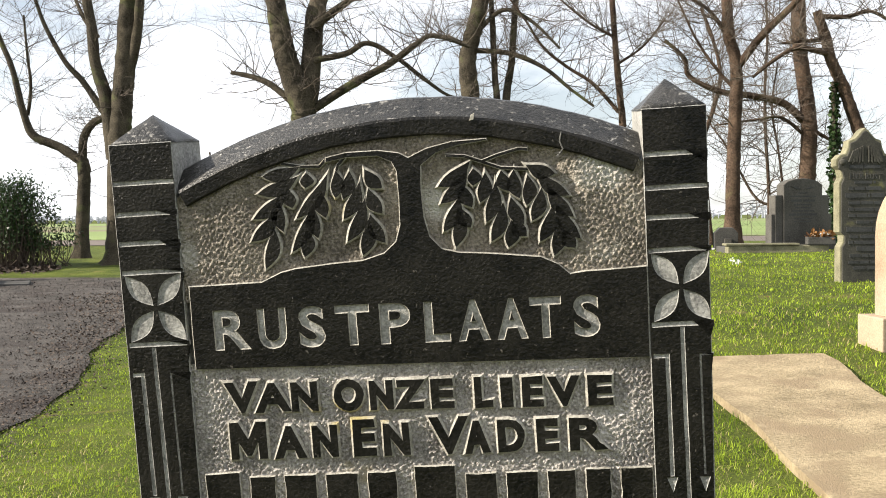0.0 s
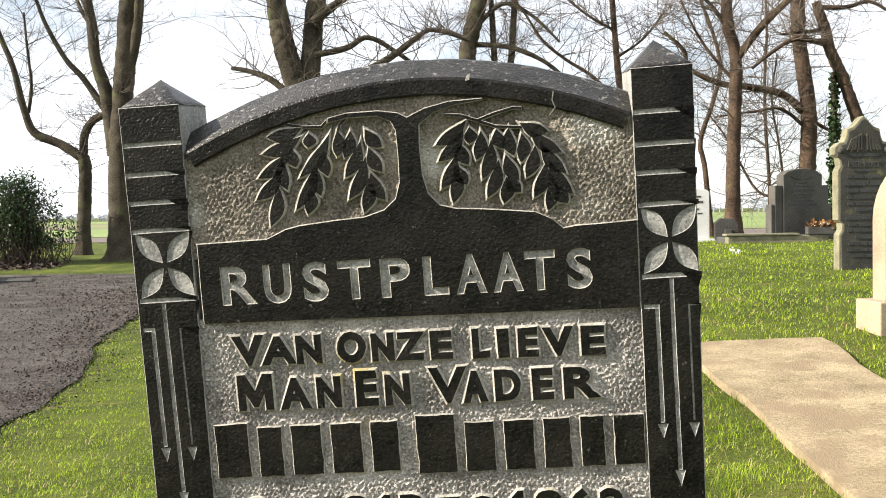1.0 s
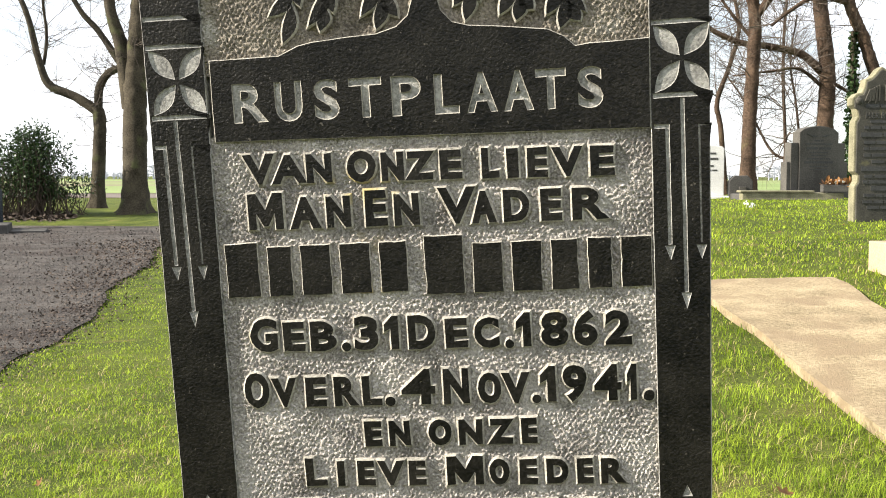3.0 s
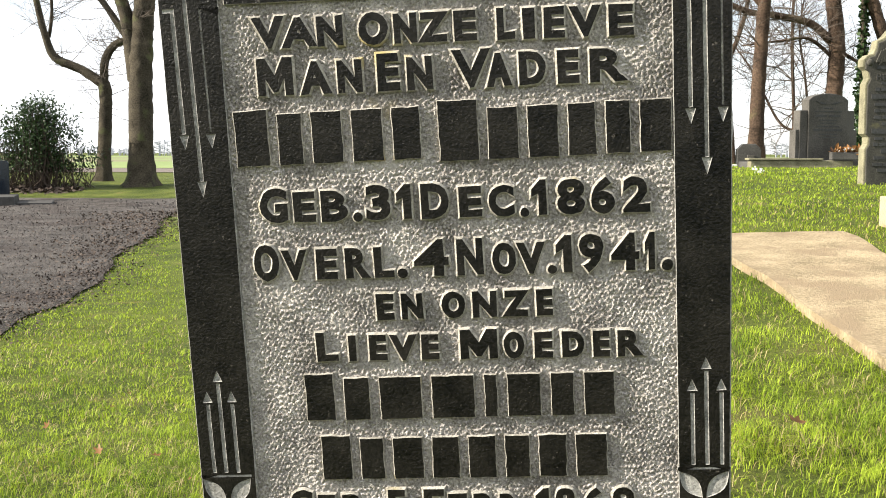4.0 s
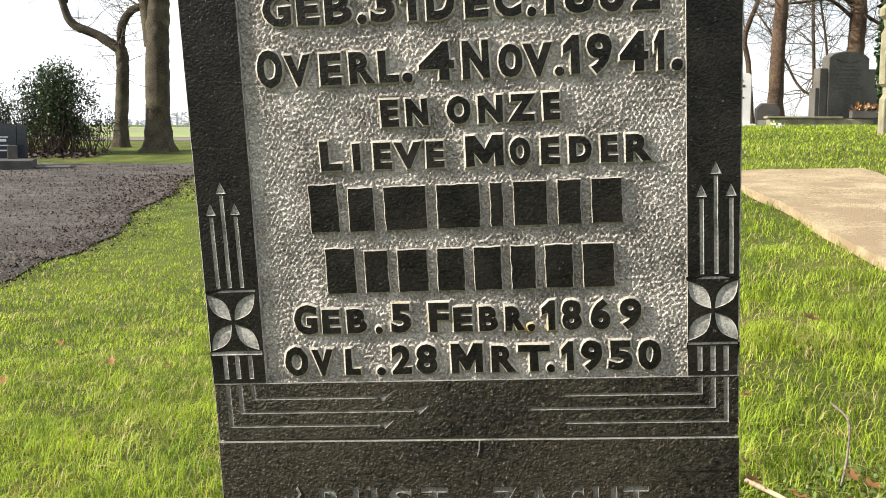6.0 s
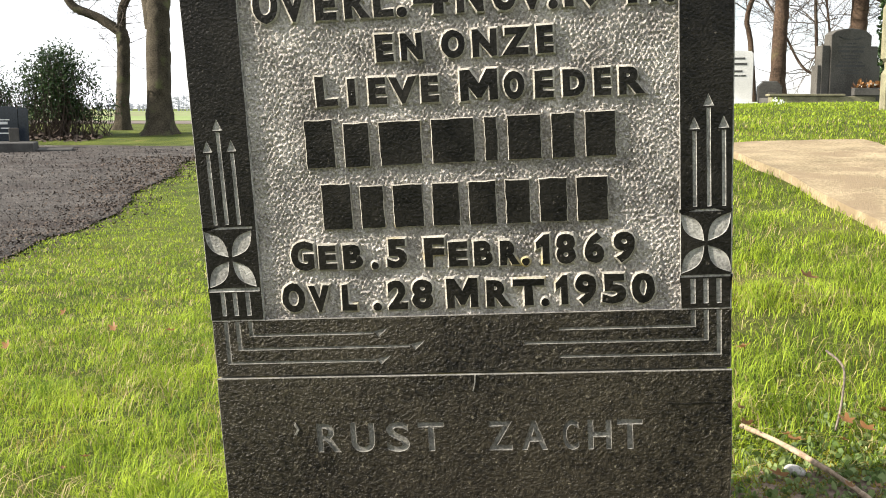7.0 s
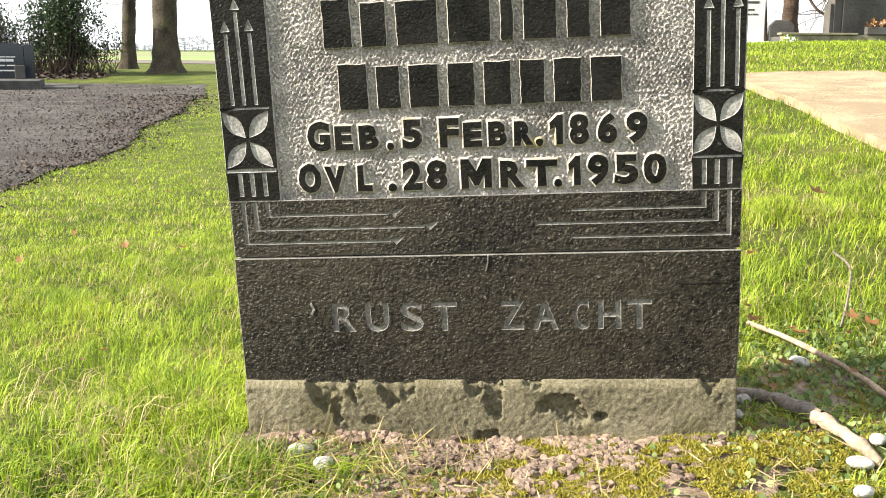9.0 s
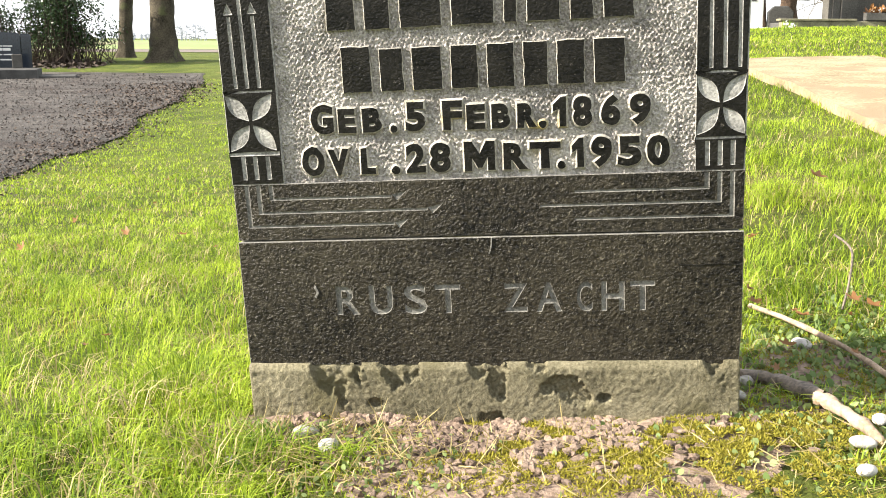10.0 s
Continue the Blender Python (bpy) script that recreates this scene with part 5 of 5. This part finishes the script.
gx, gy = np.meshgrid(np.linspace(-0.55, 0.95, 150), np.linspace(-0.5, 0.5, 100))
sv = []
for px, py in zip(gx.ravel(), gy.ravel()):
    k = float(bare_soil(px, py))
    rise = mound(px, py) * k + 0.006 * k * noise.noise(Vector((px * 40, py * 40, 0))) + 0.003 * k * noise.noise(Vector((px * 110, py * 110, 0)))
    sv.append((px, py, float(land(px, py)) - 0.006 + 0.014 * min(1, k * 2) + rise))
sf = [(i * 150 + j, i * 150 + j + 1, i * 150 + j + 151, i * 150 + j + 150) for i in range(99) for j in range(149)]
tagged(build("bare_soil", sv, sf, SOIL, smooth=True), "dry reddish soil at the foot of the gravestone", "soil", kind="structure")
lumps("soil_clods", 5200, 51, lambda r: (r.gauss(0.0, 0.14), -0.018 - abs(r.gauss(0, 0.09))), lambda r: 0.0012 + 0.0068 * r.random() ** 3, SOIL, "crumbled clods of dry reddish soil", "soil")


def tufts(name, count, seed, place, mat, label, category, tall, wide, rise=1.0):
    r = np.random.default_rng(seed)
    x, y = place(r, count)
    ok = ~((np.abs(x) < 0.325) & (y > -0.014) & (y < 0.12))
    if mat is MOSS:
        ok &= np.array([noise.noise(Vector((a * 19, b * 19, 7))) + 0.5 * noise.noise(Vector((a * 50, b * 50, 2))) > -0.12 for a, b in zip(x, y)])
    x, y = x[ok], y[ok]
    count = len(x)
    z = land(x, y) + np.array([mound(a, b) for a, b in zip(x, y)]) + 0.002 + 0.008 * np.minimum(1, 2 * bare_soil(x, y))
    way = r.normal(0, 0.7, (count, 3)) + np.array([0, 0, 0.9])
    way[:, 2] = np.abs(way[:, 2]) * rise
    ob = quads(name, np.stack([x, y, z], 1), way, r.normal(0, 1, (count, 3)), r.uniform(*tall, count), r.uniform(*wide, count), mat)
    return tagged(ob, label, category, kind="stuff")


tufts("moss_cushion", 64000, 61, lambda r, n: (r.normal(0.2, 0.15, n), -0.02 - np.abs(r.normal(0, 0.13, n))), MOSS, "yellow-green moss growing before the plinth", "moss", (0.002, 0.0085), (0.0007, 0.002), rise=0.55)
tufts("moss_cushion", 24000, 62, lambda r, n: (r.normal(0.48, 0.16, n), r.normal(0.1, 0.2, n)), MOSS, "patchy moss beside the plinth", "moss", (0.002, 0.0085), (0.0007, 0.002), rise=0.55)
tufts("clover", 2600, 63, lambda r, n: (r.normal(0.5, 0.16, n), r.normal(0.12, 0.22, n)), CLOVER, "small clover and ground-ivy leaves", "weeds", (0.005, 0.012), (0.005, 0.010))
tufts("clover", 800, 64, lambda r, n: (r.normal(-0.22, 0.12, n), -0.05 - np.abs(r.normal(0.05, 0.12, n))), CLOVER, "small round weed leaves in the grass", "weeds", (0.005, 0.011), (0.005, 0.009))
tufts("ground_ivy", 420, 66, lambda r, n: (r.normal(0.52, 0.13, n), r.normal(0.27, 0.17, n)), CLOVER, "pale round leaves of weeds beside the gravestone", "weeds", (0.008, 0.017), (0.008, 0.015), rise=0.6)
TUSSOCKS = ((-0.34, -0.18), (-0.25, -0.14), (-0.16, -0.16), (0.50, -0.10), (0.44, 0.36), (0.58, 0.36), (0.47, 0.02))


def in_tussock(x, y, r):
    near = np.min([np.hypot(x - a, y - b) for a, b in TUSSOCKS], axis=0)
    return near < np.abs(r.normal(0, 0.035, len(x)))


blades("tussock_grass", 40000, GRASS, 43, "longer grass tufts round the foot of the stone", far=0.75, near=0.03, tall=(0.03, 0.065), lean=1.0, keep=in_tussock)
tufts("dead_stalks", 500, 67, lambda r, n: (r.normal(-0.22, 0.13, n), -0.06 - np.abs(r.normal(0.04, 0.08, n))), DRY, "dry grey stalks among the weeds", "straw", (0.02, 0.055), (0.0009, 0.002), rise=0.5)
tufts("straw", 900, 65, lambda r, n: (r.normal(0.2, 0.3, n), -0.06 - np.abs(r.normal(0, 0.12, n))), DRY, "dry straw scattered on the soil", "straw", (0.015, 0.04), (0.0008, 0.0018), rise=0.15)


def pebble(x, y, size, seed, squash=(1.2, 0.9, 0.6)):
    bm = bmesh.new()
    bmesh.ops.create_icosphere(bm, subdivisions=3, radius=size)
    for v in bm.verts:
        v.co = v.co * (1 + 0.2 * noise.noise(v.co * (0.9 / size) + Vector((seed, 0, 0))))
        v.co = Vector((v.co.x * squash[0], v.co.y * squash[1], v.co.z * squash[2]))
    ob = part("pebble", bm, PEBBLE, None, smooth=True)
    ob.matrix_world = pose(x, y, float(land(x, y)) + mound(x, y) + 0.007 + size * 0.4, 0, 0, seed * 50)
    return tagged(ob, "pale smooth pebble lying by the gravestone", "pebble", "pebbles")


for x, y, s, seed in ((0.347, 0.112, 0.013, 1.1), (0.329, 0.057, 0.011, 2.3), (0.441, -0.127, 0.013, 3.2), (0.424, -0.211, 0.011, 4.4), (0.481, -0.051, 0.011, 5.0), (0.449, 0.256, 0.014, 6.1),
                      (-0.231, -0.083, 0.014, 7.7), (-0.191, -0.130, 0.013, 8.8), (0.42, 0.03, 0.007, 9.1), (-0.30, -0.17, 0.010, 10.2)):
    pebble(x, y, s, seed)


def stick(name, points, r0, r1, mat, label, bare=None):
    pts = curve_through([Vector((x, y, float(land(x, y)) + h)) for x, y, h in points], 7)
    v, f = [], []
    tube(pts, np.linspace(r0, r1, len(pts)), 9, v, f, rough=0.5)
    ob = thing(name, Matrix.Identity(4), label, "stick")
    build("wood", v, f, mat, ob, smooth=True)
    if bare:
        pts = curve_through([Vector((x, y, float(land(x, y)) + h)) for x, y, h in bare], 6)
        v, f = [], []
        tube(pts, [r0 * (1.15 - 0.45 * k / (len(pts) - 1)) if k < len(pts) - 1 else r0 * 0.12 for k in range(len(pts))], 9, v, f, rough=0.6)
        f.append(tuple(range(len(v) - 9, len(v))))
        build("broken_end", v, f, PALEWOOD, ob, "pale end stripped of bark", smooth=True)
    return ob


stick("fallen_branch", [(0.336, 0.136, 0.014), (0.365, 0.113, 0.016), (0.399, 0.074, 0.017), (0.428, 0.000, 0.020)], 0.009, 0.0118, DEADWOOD, "dead grey branch with a pale stripped end", [(0.421, 0.006, 0.023), (0.429, -0.017, 0.023), (0.441, -0.052, 0.021), (0.454, -0.093, 0.017), (0.461, -0.133, 0.012)])
stick("fallen_twig", [(0.400, 0.428, 0.020), (0.439, 0.356, 0.022), (0.476, 0.263, 0.024), (0.504, 0.176, 0.024), (0.526, 0.093, 0.020), (0.541, 0.039, 0.016)], 0.0044, 0.0036, PALEWOOD, "pale bare twig lying in the grass")
stick("fallen_twig", [(0.56, 0.56, 0.1), (0.577, 0.51, 0.085), (0.562, 0.45, 0.05), (0.545, 0.415, 0.012)], 0.002, 0.0016, DEADWOOD, "thin arched twig in the grass")


def fallen_leaf(x, y, size, turn, tilt):
    """A lobed, curled dead leaf."""
    bm = bmesh.new()
    outline = []
    for k in range(22):
        a = 2 * math.pi * k / 22
        r = size * (0.75 + 0.25 * math.cos(5 * a)) * (1.0 if abs(math.cos(a)) > 0.3 else 0.8)
        px, py = r * math.cos(a), r * 0.6 * math.sin(a)
        outline.append(bm.verts.new((px, py, 0.6 * abs(py) + 0.25 * px * px / size)))
    mid = bm.verts.new((0, 0, 0))
    for k in range(22):
        bm.faces.new((mid, outline[k], outline[(k + 1) % 22]))
    ob = part("fallen_leaf", bm, BROWN_LEAF, None, smooth=True)
    ob.matrix_world = pose(x, y, float(land(x, y)) + 0.04, tilt, tilt * 0.5, turn)
    return tagged(ob, "curled brown dead leaf on the grass", "leaf", "fallen leaves")


r = random.Random(71)
for k in range(70):
    if k < 26:
        x, y = r.uniform(-2.3, -0.45), r.uniform(0.2, 5.5)
    elif k < 48:
        x, y = r.uniform(0.45, 2.6), r.uniform(0.3, 9.0)
    else:
        x, y = r.gauss(0.5, 0.12), r.gauss(0.32, 0.15)
    if x > path_edge(y) + 0.05 and not on_slab(np.float64(x), np.float64(y)):
        fallen_leaf(x, y, r.uniform(0.010, 0.021), r.uniform(0, 360), r.uniform(-35, 35))
for x, y in ((-1.75, 2.35), (-1.35, 1.9), (0.70, 1.35), (-1.55, 1.6)):
    fallen_leaf(x, y, 0.03, 40 * x, 30)

# leaf litter and loose gravel along the path's edge
rg = np.random.default_rng(81)
n = 9000
y = rg.random(n) ** 1.5 * 22
x = path_edge(y) - rg.normal(0, 0.1 + 0.015 * y, n) - rg.exponential(0.12 + 0.02 * y, n)
size = 0.009 + 0.0017 * y
tagged(quads("path_litter", np.stack([x, y, land(x, y) + 0.02 + np.minimum(0.0022 * np.maximum(y, 0), 0.04)], 1), rg.normal(0, 1, (n, 3)) * np.array([1, 1, 0.4]), rg.normal(0, 0.5, (n, 3)) + np.array([0, 0, 1]), size * rg.uniform(0.8, 1.6, n), size * rg.uniform(0.5, 1, n), LITTER),
       "dark fallen leaves along the edge of the path", "leaves", kind="stuff")
n = 24000
y = rg.random(n) ** 1.6 * 27 - 0.5
x = path_edge(y) - np.abs(rg.random(n)) * (2.5 + 0.3 * y)
size = 0.006 + 0.0012 * (y + 0.5)
tagged(quads("loose_gravel", np.stack([x, y, land(x, y) + 0.018 + np.minimum(0.0022 * np.maximum(y, 0), 0.04)], 1), rg.normal(0, 1, (n, 3)) * np.array([1, 1, 0.5]), rg.normal(0, 0.5, (n, 3)) + np.array([0, 0, 1]), size * rg.uniform(0.8, 1.6, n), size * rg.uniform(0.6, 1.2, n),
             material("gravel_chips", (0.04, 0.036, 0.033), (0.155, 0.142, 0.13), scale=3, fine=40, rough=0.95, bump=0, per_island=0.6, specular=0.1)), "loose gravel chips on the path", "gravel", kind="stuff")


def snowdrops(x, y):
    g = thing("snowdrops", at_ground(x, y), "small clump of white snowdrops in the lawn", "flowers")
    r = np.random.default_rng(91)
    n = 34
    c = np.stack([r.normal(0, 0.05, n), r.normal(0, 0.05, n), r.uniform(0.05, 0.1, n)], 1)
    quads("blossom", c, r.normal(0, 0.5, (n, 3)) - np.array([0, 0, 0.8]), r.normal(0, 1, (n, 3)), r.uniform(0.025, 0.04, n), r.uniform(0.018, 0.028, n), PETAL, g, "white petals")
    c[:, 2] = 0
    quads("stalks", c, r.normal(0, 0.15, (n, 3)) + np.array([0, 0, 1]), r.normal(0, 1, (n, 3)), r.uniform(0.08, 0.13, n), np.full(n, 0.008), GRASS, g)


snowdrops(2.28, 10.2)
